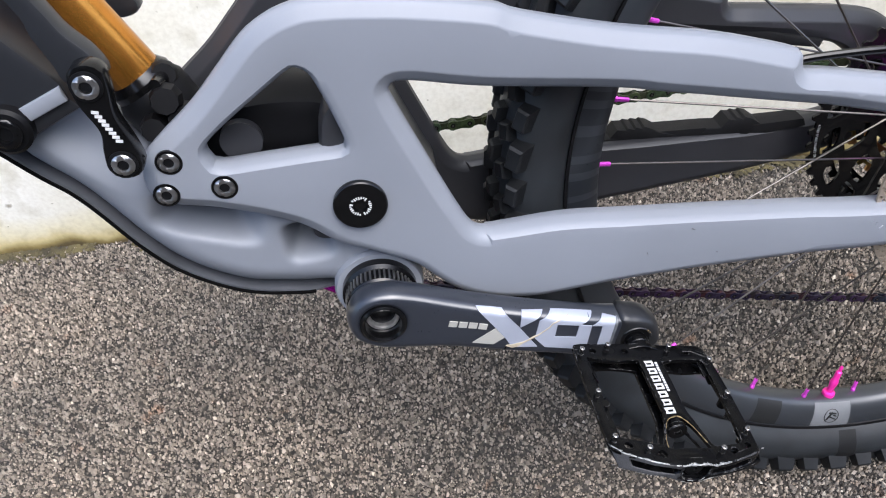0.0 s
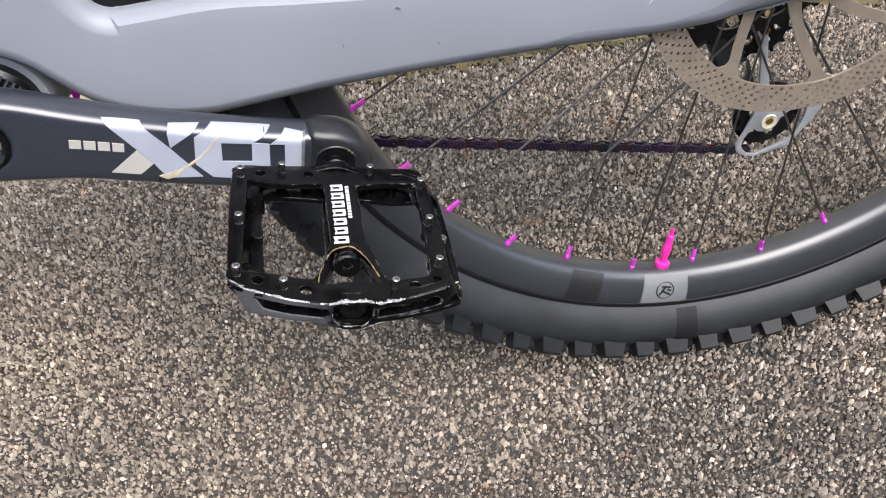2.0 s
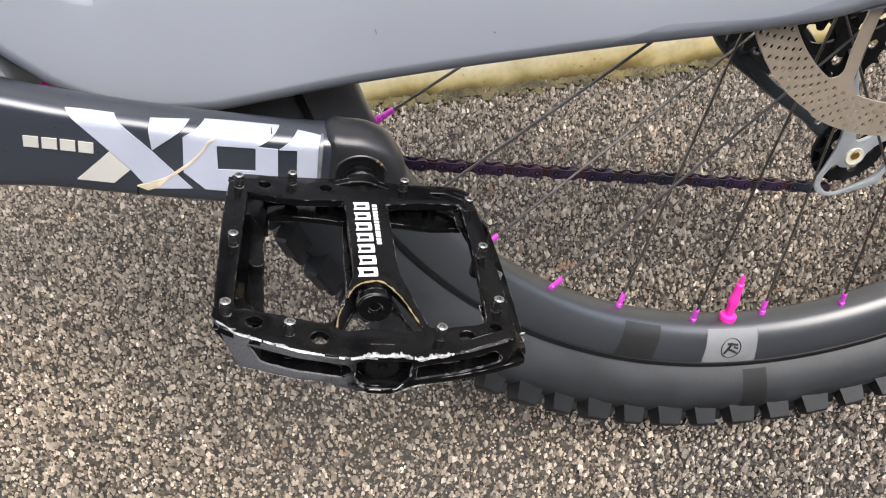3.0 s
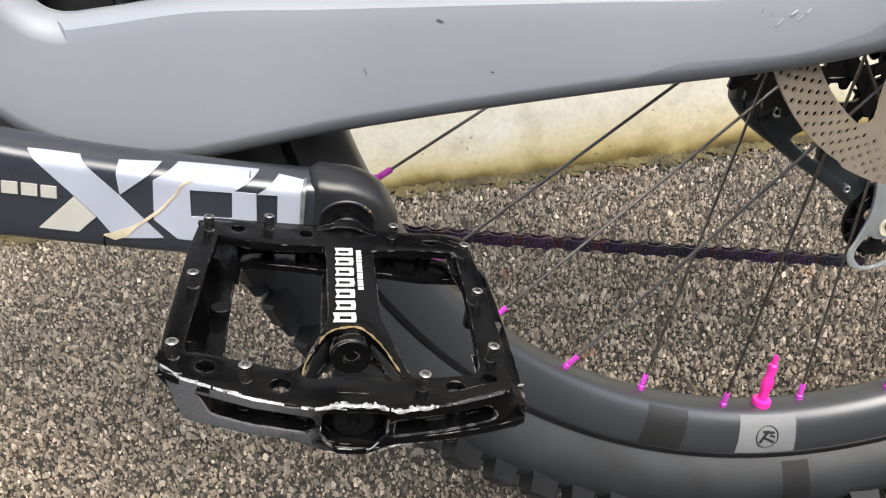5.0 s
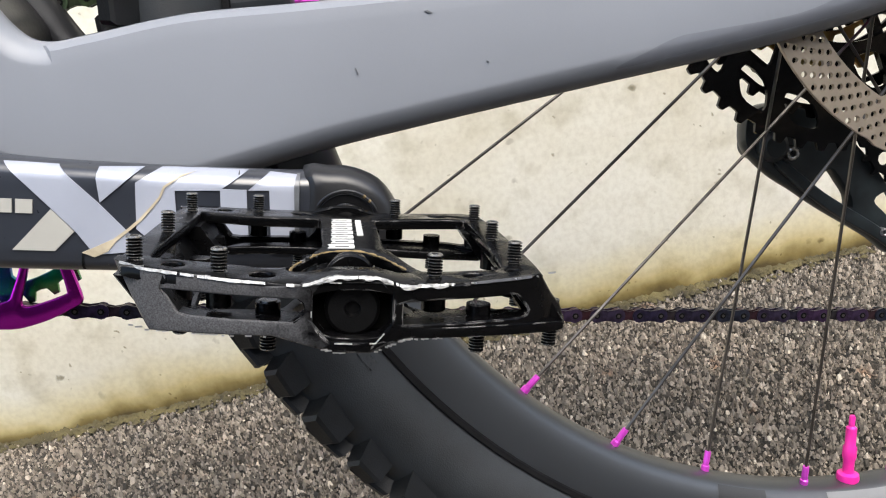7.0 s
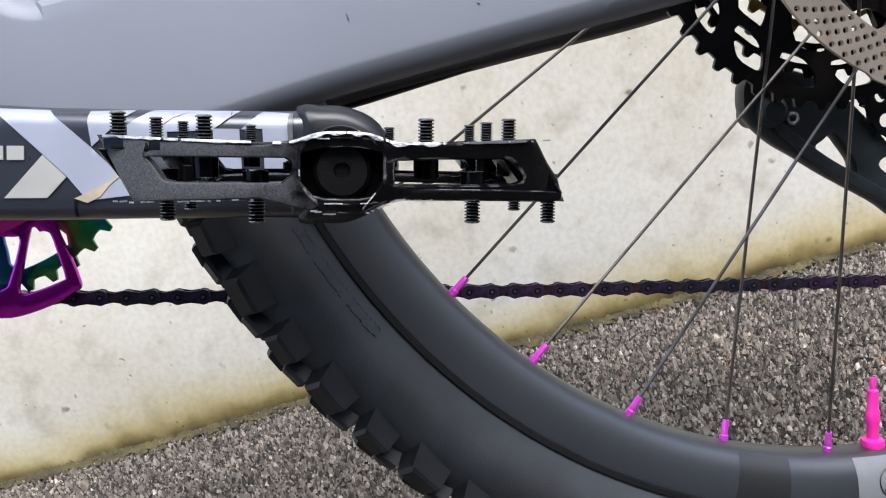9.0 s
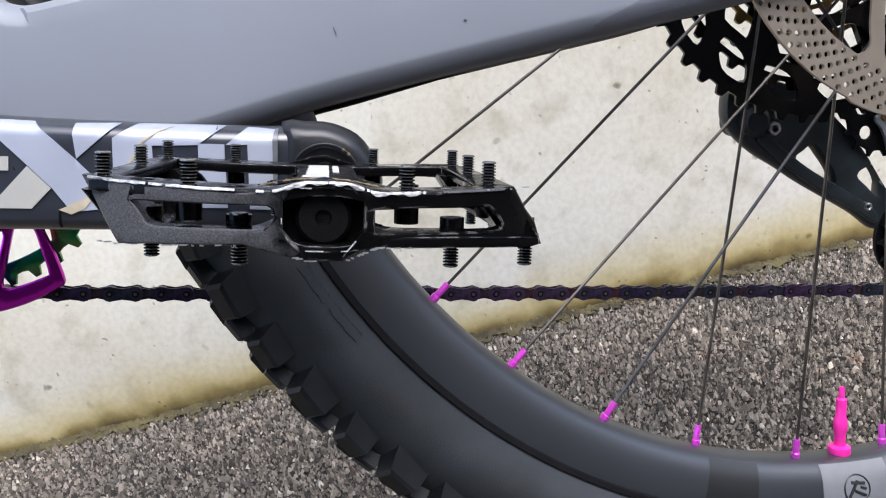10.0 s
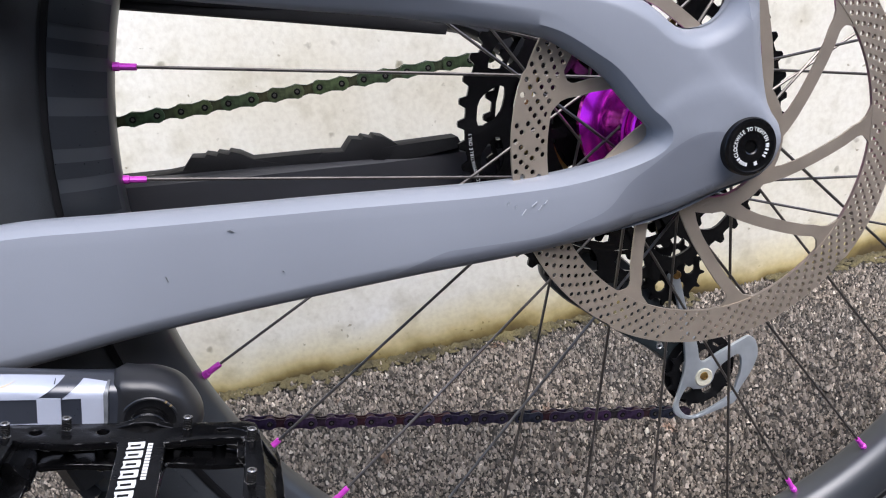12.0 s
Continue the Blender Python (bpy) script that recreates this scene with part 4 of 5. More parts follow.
def build_crank():
    out = CRANK_OUT
    cr = part("crank_arm", crank_slab(rounded(out, .004), [circle(0, 0, .0128, 28)], .021, .0052), "crank", bike, "glossy dark carbon crank arm with pale angular decals")
    part("crank_bolt", lathe([(.0112, -.0725), (.0118, -.0790), (.0124, -.0826), (.0142, -.0838), (.0158, -.0828), (.0160, -.0805), (.0150, -.0725)], 48, closed=True), "black", cr, "black crank bolt ring")
    part("socket_ring", lathe([(.0086, -.0738), (.0092, -.0752), (.0110, -.0752), (.0116, -.0738), (.0116, -.0700), (.0086, -.0700)], 40, closed=True), "alu", cr, "bright ring in the crank bolt's socket")
    part("crank_socket", lathe([(0.0, -.0670), (.0070, -.0670), (.0076, -.0700), (.0088, -.0712), (.0088, -.066)], 24), "black_matt", cr)
    boot = [(.1600, .0206), (.168, .0210), (.178, .0205), (.1890, .0148), (.1962, 0), (.1890, -.0148), (.178, -.0205), (.168, -.0208), (.1600, -.0206), (.1594, -.010), (.1592, 0), (.1594, .010)]
    part("crank_boot", crank_slab(rounded(boot, .003), [], .0235, .0055, .0012, .004), "boot", cr, "dark grey rubber crank boot")
    ang = np.linspace(0, 2 * math.pi, 41)
    hole = [(.1752 + .0112 * math.cos(a), .0019 + .0112 * math.sin(a)) for a in ang[:-1]]
    part("boot_opening", crank_slab(np.array(hole), [], .010, .001, .0014, .004), "black_matt", cr)
    lip = [tuple(on_crank(.1752 + .0115 * math.cos(a), .0019 + .0115 * math.sin(a), np.array(crank_y(.168) - .0026))) for a in np.linspace(radians(25), radians(150), 24)]
    part("boot_lip", rod(lip, [.0003] + [.0006] * 22 + [.0003], 6), "boot", cr)
    part("boot_dirt", rod(lip[2:9], [.0002, .0005, .0007, .0004, .0007, .0005, .0002], 6), "dirt", cr)
    # decals: angular pale shapes
    decals = [
        ("decal", [(.0599, .0185), (.0778, .0181), (.0918, .0057), (.1075, -.0100), (.0900, -.0122), (.0836, -.0041), (.0760, .0032)], ()),
        ("decal_warm", [(.0758, .0030), (.0624, -.0116), (.0767, -.0114), (.0834, -.0043)], ()),
        ("decal", [(.0914, .0179), (.1062, .0184), (.0922, .0060), (.0911, .0142)], ()),
        ("decal", [(.1118, .0185), (.1411, .0186), (.1328, .0123), (.1411, .0123), (.1421, -.0095), (.1128, -.0098), (.1042, -.0026), (.1041, .0133)], ([(.1171, .0111), (.1323, .0118), (.1326, .0012), (.1177, .0002)],)),
        ("decal", [(.1486, .0184), (.1590, .0178), (.1590, -.0098), (.1496, -.0098), (.1488, .0124), (.1416, .0121)], ()),
    ]
    for m, pts, hs in decals:
        part("decal", on_face(pts, holes=hs), m, cr)
    for i in range(4):
        u = .0437 + .0068 * i
        part("print_bar", on_face([(u, .0012), (u + .0056, .0013), (u + .0058, .0060), (u + .0002, .0060)]), "decal_warm", cr)
    # peeling protective film: a crooked brownish edge
    film = [(.0857, -.0115), (.0900, -.0130), (.0945, -.0108), (.0975, -.0070), (.1018, -.0034), (.1060, .0004), (.1100, .0052), (.1125, .0085), (.1140, .0120), (.1190, .0158), (.1237, .0178), (.1188, .0164), (.1134, .0125), (.1118, .0088), (.1093, .0057), (.1052, .0010), (.1012, -.0026), (.0962, -.0065), (.0930, -.0080), (.0882, -.0104)]
    part("peeling_film", on_face(film, .0009), "tape", cr, "peeling brownish protective film")
    part("wrap_edge", on_face([(.1572, .0150), (.1580, .0182), (.1590, .0182), (.1590, -.0170), (.1580, -.0170), (.1576, -.0020)], .0014), "wrap", cr)
    part("film_edge", on_face([(.0857, -.0115), (.0862, -.0118), (.0860, -.0180), (.0852, -.0180)], .0006), "black_matt", cr)
    part("spindle", lathe([(.0150, -.0655), (.0150, -.030)], 32), "steel", cr)
    cup = [(.0165, -.0640), (.0215, -.0640), (.0235, -.0620), (.0235, -.0520), (.0262, -.0500), (.0262, -.0440)]
    part("bottom_bracket_cup", lathe(cup, 48), "black", cr, "black notched bottom bracket cup")
    lumps = [moved(block(-.0006, .0006, -.0615, -.0525, .0230, .0245, .0002), Matrix.Rotation(2 * math.pi * i / 46, 4, 'Y')) for i in range(46)]
    part("cup_ridges", joined(*lumps), "steel", cr)
    return cr


crank = build_crank()


# pedal: local u to its rear, v outwards along its axle (negative y), w up out of its face
PED = np.array([.1640 + .0002, -.0475])


def on_pedal(u, v, w):
    return np.stack([PED[0] + u * CU[0] + w * CV[0], v + 0 * u, PED[1] + u * CU[1] + w * CV[1]], -1)


def pedal_slab(outline, holes, w0, w1, r=.0012, step=.006, warp=True):
    h, m = (w1 - w0) / 2, (w1 + w0) / 2

    def sheet(face):
        def at(u, v, d):
            w = m + face * (h - r + r * dome(d, r))
            if warp:
                sgn = 1 if m >= 0 else -1
                w = w + sgn * (.0012 * (np.clip(np.abs(u - .004) / .048, 0, 1)**2) + .0022 * np.exp(-((u - .0045) / .0085)**4) * np.clip((-.180 - v) / .018, 0, 1))
            return on_pedal(u, v, w)
        return at

    return slab(outline, holes, sheet(1), sheet(-1), step, (r * .35, r))


TOP_PINS = [(-.0438, -.1150), (-.0240, -.1095), (.0199, -.1092), (.0443, -.1212), (.0440, -.1519), (.0438, -.1819), (.0225, -.1955), (-.0246, -.1952), (-.0439, -.1877), (-.0437, -.1521)]
AX_U, AX_W = .0042, .0008
EDGE_U = [-.048, -.0405, -.022, -.006, .0042, .015, .03, .0475, .0562]
EDGE_V = [-.1897, -.1962, -.2026, -.2056, -.2062, -.2052, -.2018, -.1957, -.1870]


def build_pedal():
    def ring():
        """Outer outline and the two windows of one face."""
        o = [(-.0476, -.1120), (-.0440, -.1060), (-.030, -.1048), (-.012, -.1035), (AX_U, -.1030), (.021, -.1040), (.0425, -.1045), (.0465, -.1080), (.0484, -.122), (.0490, -.15), (.0483, -.1880), (.0460, -.1950), (.0300, -.2012),
             (.015, -.2045), (AX_U, -.2055), (-.006, -.2050), (-.022, -.2020), (-.0400, -.1960), (-.0470, -.1886), (-.0484, -.15)]
        left = [(-.0385, -.1190), (-.0225, -.1207), (-.0070, -.1194), (-.0044, -.1215), (-.0036, -.1400), (-.0031, -.1600), (-.0042, -.1680), (-.0098, -.1852), (-.0112, -.1882), (-.0143, -.1895), (-.0263, -.1868), (-.0384, -.1846), (-.0415, -.1820), (-.0412, -.1550), (-.0402, -.1215)]
        right = [(.0135, -.1202), (.0274, -.1182), (.0398, -.1186), (.0416, -.1215), (.0414, -.1500), (.0400, -.1808), (.0380, -.1880), (.0311, -.1895), (.0222, -.1904), (.0193, -.1875), (.0146, -.1680), (.0131, -.1612), (.0130, -.1430), (.0128, -.1225)]
        pocket = [(-.0098, -.1918), (-.0082, -.1838), (-.0030, -.1716), (.0020, -.1683), (.0068, -.1683), (.0122, -.1760), (.0170, -.1898), (.0160, -.1920), (.0088, -.1930), (.001, -.1932)]
        return rounded(o, .003), [rounded(left, .002), rounded(right, .002), rounded(pocket, .002)]

    mir = [(2 * AX_U - a, b) for a, b in TOP_PINS]
    o, h = ring()
    holes = [circle(a, b, r, 16) for a, b, r in ((-.0351, -.1906, .0024), (-.0153, -.1965, .0027), (.0318, -.1946, .0026), (.0420, -.1904, .0018), (-.0343, -.1118, .0022), (-.0109, -.1108, .0022), (.0334, -.1105, .0023))]
    pd = part("pedal", pedal_slab(o, h + holes, .0034, .0065, .0006), "pedal", bike, "glossy black flat pedal with steel pins and scuffed edges")
    o2 = np.stack([2 * AX_U - o[:, 0], o[:, 1]], 1)[::-1]
    h2 = [np.stack([2 * AX_U - k[:, 0], k[:, 1]], 1)[::-1] for k in h]
    part("lower_cage", pedal_slab(o2, h2, -.0052, -.0026, .0006), "pedal", pd)
    # pierced front and back walls
    front = [(-.0480, .0079), (-.0298, .0069), (-.0138, .0060), (-.0081, .0063), (-.0052, .0072), (-.0002, .0087), (.0042, .0090), (.0070, .0087), (.0102, .0075), (.0156, .0063), (.0271, .0065), (.0368, .0073), (.0470, .0078), (.0508, .0025), (.0541, -.0010), (.0566, -.0068), (.0413, -.0054), (.0248, -.0050), (.0149, -.0051), (.0119, -.0062), (.0083, -.0080), (.0003, -.0080), (-.0054, -.0066), (-.0126, -.0049), (-.0228, -.0053), (-.0392, -.0061)]
    slot_l = [(-.0366, .0034), (-.0350, .0020), (-.0326, -.0014), (-.0300, -.0018), (-.0082, -.0016), (-.0064, .0000), (-.0059, .0012), (-.0062, .0026), (-.0074, .0034)]
    slot_r = [(.0150, .0029), (.0248, .0032), (.0412, .0032), (.0444, -.0006), (.0440, -.0016), (.0423, -.0022), (.0150, -.0020)]
    eight = np.array([(-.0084, .0040), (-.0060, .0064), (.0060, .0064), (.0084, .0040), (.0084, -.0022), (.0048, -.0064), (-.0048, -.0064), (-.0084, -.0022)]) + np.array([AX_U, AX_W])

    def wall(depth, edge_u, edge_v, bore):
        def sheet(k):
            return lambda u, w, d: on_pedal(u, np.interp(u, edge_u, edge_v) + (0 if k else depth) + (.0005 * (1 - dome(d, .0007)) if k else 0), w)
        hs = [dense(slot_l), dense(slot_r)] + ([dense(eight)] if bore else [])
        return slab(dense(front), hs, sheet(1), sheet(0), .004, (.0003, .0007))

    fw = part("front_wall", wall(.0050, EDGE_U, EDGE_V, True), "pedal", pd, "black front wall, rubbed grey towards one end")
    fw.data.materials.append(M["pedal_front"])
    for f in fw.data.polygons:
        f.material_index = int(f.normal.y < -.55)
    part("back_wall", wall(.0035, [-.048, -.03, .005, .037, .056], [-.1125, -.1090, -.1080, -.1105, -.1230], False), "pedal", pd)
    # bare metal along the scuffed front edge
    def top_w(u, v):
        return .0065 + .0012 * min(1, abs(u - .004) / .048)**2 + .0022 * math.exp(-((u - .0045) / .0085)**4) * min(1, max(0, (-.180 - v) / .018))

    rng = random.Random(11)

    def worn(u0, u1, n, wide, drop, seed, material="rubbed"):
        """Ragged bare metal over the top edge of the front wall."""
        verts, faces = [], []
        for i in range(n):
            u = u0 + (u1 - u0) * i / (n - 1)
            end = min(1, 5 * min(i, n - 1 - i) / n)
            a = max(.0, min(1, .5 + 1.1 * noise.noise(Vector((u * 420, seed, 0))) + .6 * noise.noise(Vector((u * 1500, seed, 3)))))
            b = max(.0, min(1, .5 + 1.1 * noise.noise(Vector((u * 500, seed, 9)))))
            e, top = float(np.interp(u, EDGE_U, EDGE_V)), 0
            top = top_w(u, e)
            for v, w in ((e + .0002 + wide * a * end, top - .0001), (e + .0001 + wide * a * end * .6, top + .00018), (e - .00002, top + .00015), (e - .0003, top - .0003), (e - .00028, top - .0003 - drop * b * end), (e + .0004, top - .0004 - drop * b * end)):
                verts.append(tuple(on_pedal(np.array(u), np.array(v), np.array(w))))
            if i and (a + b) * end > .25:
                k = (i - 1) * 6
                faces += [(k + j, k + j + 1, k + j + 7, k + j + 6) for j in range(5)]
        part("scuff", (verts, faces), material, pd, "bare scuffed metal")

    worn(-.011, .030, 220, .0020, .0006, 1.3, "worn")
    worn(-.048, -.011, 110, .0005, .0002, 2.7, "worn")
    worn(.030, .046, 60, .0004, .0002, 4.1)
    for i in range(90):
        u = rng.uniform(-.046, .05)
        low = rng.random() < .5
        v = np.interp(u, EDGE_U, EDGE_V)
        w = float(np.interp(u, [-.04, -.0126, -.0054, .0003, .0083, .0149, .05], [-.0060, -.0048, -.0065, -.0078, -.0078, -.0050, -.0056])) if low else top_w(u, v) + .0001
        c = on_pedal(np.array(u), np.array(v + .0003), np.array(w - .0002))
        lumps_ = rod([tuple(c), tuple(c + np.array([rng.uniform(.0004, .0016), 0, -.0003]))], .00022, 4)
        part("nick", lumps_, "alu", pd)
    # slanted end walls between the two faces
    for sgn in (-1, 1):
        u0 = (-.0475, -.0405) if sgn < 0 else (.0476, .0546)
        for v0, v1 in ((-.1920, -.1770), (-.1300, -.1080)):
            q = [(u0[0], .0050), (u0[1], -.0045), (u0[1] - sgn * .0085, -.0045), (u0[0] - sgn * .0085, .0050)]
            verts = [tuple(on_pedal(np.array(u), np.array(v), np.array(w))) for v in (v0, v1) for u, w in q]
            part("corner_block", (verts, [(0, 1, 2, 3), (7, 6, 5, 4)] + [(i, i + 4, (i + 1) % 4 + 4, (i + 1) % 4) for i in range(4)]), "pedal", pd)
        q = [(u0[0] + .0004, .0045), (u0[1] - .0004 * sgn, -.0045), (u0[1] - sgn * .0030, -.0045), (u0[0] - sgn * .0030, .0045)]
        verts = [tuple(on_pedal(np.array(u), np.array(v), np.array(w))) for v in (-.180, -.125) for u, w in q]
        part("end_wall", (verts, [(0, 1, 2, 3), (7, 6, 5, 4)] + [(i, i + 4, (i + 1) % 4 + 4, (i + 1) % 4) for i in range(4)]), "pedal", pd)
    m = Matrix(((CU[0], 0, CV[0], PED[0] + AX_U * CU[0] + AX_W * CV[0]), (0, 1, 0, 0), (CU[1], 0, CV[1], PED[1] + AX_U * CU[1] + AX_W * CV[1]), (0, 0, 0, 1)))
    # spine round the axle, end boss with its bore, and the axle
    spine = [(.0072, -.104), (.0056, -.112), (.0054, -.160), (.0054, -.172)]
    v, f = lathe(spine, 32)
    part("spine", moved((v, f), m), "pedal", pd)
    part("recess", slab(dense(eight * 1.0 + (eight - eight.mean(0)) * .05), [], lambda u, w, d: on_pedal(u, -.1992 + 0 * u, w), lambda u, w, d: on_pedal(u, -.1950 + 0 * u, w), .004), "pit", pd)
    part("end_cap", moved(lathe([(0.0, -.2012), (.0014, -.2012), (.0018, -.2026), (.0052, -.2026), (.0060, -.2018), (.0060, -.1985)], 32), m), "specked", pd, "speckled black end cap in its recess")
    ring_ = [tuple(on_pedal(np.array(a), np.array(float(np.interp(a, EDGE_U, EDGE_V)) - .0001), np.array(b))) for a, b in dense(eight * 1.0 + (eight - eight.mean(0)) * .03, .0012)]
    for k in range(0, len(ring_) - 3, 3):
        if rng.random() < .33:
            part("nick", rod(ring_[k:k + rng.choice((2, 3, 4))], .00017, 4), "worn", pd)
    part("axle_nut", moved(lathe([(0.0, -.1738), (.0022, -.1738), (.0024, -.1755), (.0058, -.1755), (.0064, -.1748), (.0064, -.172)], 24), m), "pedal", pd)
    part("pedal_axle", moved(lathe([(.0075, -.080), (.0075, -.096), (.0082, -.0965), (.0082, -.1005), (.0078, -.101), (.0078, -.106)], 24), m), "pedal", pd, "black pedal axle flange")
    # pins with turned threads
    prof = [(.0, .0046), (.0008, .0046), (.0009, .0054), (.0014, .0055)]
    for i in range(7):
        w = .0052 - .00072 * i
        prof += [(.0018, w), (.0018, w - .00018), (.0013, w - .00034), (.0013, w - .00058)]
    prof += [(.0020, .0001), (.0020, -.006)]
    v, f = lathe(prof[::-1], 12)
    v = [(x, -z, y) for x, y, z in v]
    pin = mesh_of(v, f, 30)
    pin.materials.append(M["steel_dark"])
    pin.materials.append(M["pit"])
    # groove faces go near-black: shade between the threads put into the colour
    for f_ in pin.polygons:
        c = f_.center
        wide = math.hypot(c.x, c.y)
        if .00100 < wide < .00152 and 0 < c.z < .0050:
            f_.material_index = 1
    r = Matrix(((CU[0], 0, CV[0], 0), (0, 1, 0, 0), (CU[1], 0, CV[1], 0), (0, 0, 0, 1)))
    for a, b in TOP_PINS:
        ob = part("pin", pin, "", pd)
        lift = .0012 * min(1, abs(a - .004) / .048)**2
        ob.matrix_local = Matrix.Translation(tuple(on_pedal(np.array(a), np.array(b), np.array(.0063 + lift)))) @ r
    for a, b in mir:
        ob = part("pin", pin, "", pd)
        lift = .0012 * min(1, abs(a - .004) / .048)**2
        ob.matrix_local = Matrix.Translation(tuple(on_pedal(np.array(a), np.array(b), np.array(-.0050 - lift)))) @ r @ Matrix.Rotation(math.pi, 4, 'X')
    # posts that carry the screws between the faces
    for pins_, w0, w1 in ((TOP_PINS, -.0010, .0045), (mir, -.0045, .0005)):
        for a, b in pins_:
            if abs(a - AX_U) < .047:
                p = [tuple(on_pedal(np.array(a), np.array(b), np.array(w))) for w in (w0, w1)]
                part("pin_post", rod(p, .0028, 12), "pedal", pd)
    # brown dirt along the pocket's edge
    arch = rounded([(-.0098, -.1915), (-.0084, -.1838), (-.0032, -.1714), (.0020, -.1680), (.0068, -.1680), (.0124, -.1760), (.0172, -.1898)], .0012, closed=False)
    dr_ = random.Random(21)
    for k in range(0, len(arch) - 4, 4):
        if dr_.random() < .85:
            part("dirt_edge", rod([tuple(on_pedal(np.array(a + dr_.uniform(-.0002, .0002)), np.array(b), np.array(.0063))) for a, b in arch[k:k + 5]], [.0002] + [dr_.uniform(.0002, .00045) for _ in range(3)] + [.0002], 5), "dirt", pd)
    # print on the spine: slanted bars in place of the maker's name
    def on_spine(pts, holes=()):
        def sheet(k):
            return lambda u, v, d: on_pedal(u + AX_U, v, .00655 + (.00012 if k else -.001) + 0 * u)
        return slab(np.array(pts, float), [np.array(k, float) for k in holes], sheet(1), sheet(0), .01)
    for i in range(7):
        v0, tall = -.1658 + .0068 * i, .0008 if i == 0 else 0
        v1 = v0 + .0050
        part("print_bar", on_spine([(-.0050 - tall, v0), (-.0044 - tall, v0 + .0022), (-.0050 - tall, v1), (.0011, v1 + .0007), (.0013, v0 + .0030), (.0011, v0 + .0007)],
                                   [[(-.0038, v0 + .0016), (-.0038, v0 + .0034), (-.0002, v0 + .0038), (-.0002, v0 + .0020)]]), "white", pd)
    for i in range(12):
        v0 = -.1465 + .0022 * i
        part("print_bar", on_spine([(.0023, v0), (.0023, v0 + .0016), (.0041, v0 + .0017), (.0041, v0 + .0001)]), "white", pd)
    return pd


M["steel_dark"] = mat("pin_steel", (0.24, 0.235, 0.225), 0.26, 0.85, 0.6, 420, 900, 0.1)
pedal = build_pedal()


# ---- rear wheel ----
def wheel_point(a, r, y=0.0):
    return Vector((AXLE[0] + r * math.sin(a), y, AXLE[1] - r * math.cos(a)))


NIP0, NIP_STEP, NIP_R = radians(-6.33), radians(11.25), .2824


def arc_strip(profile, a0, a1, seg):
    """Part of a turned ring between two angles (0: straight down, growing to the rear)."""
    n, verts, faces = len(profile), [], []
    for i in range(seg + 1):
        a = a0 + (a1 - a0) * i / seg
        verts += [tuple(wheel_point(a, r, y)) for r, y in profile]
    for i in range(seg):
        for k in range(n - 1):
            a = i * n + k
            faces.append((a, a + 1, a + n + 1, a + n))
    return verts, faces


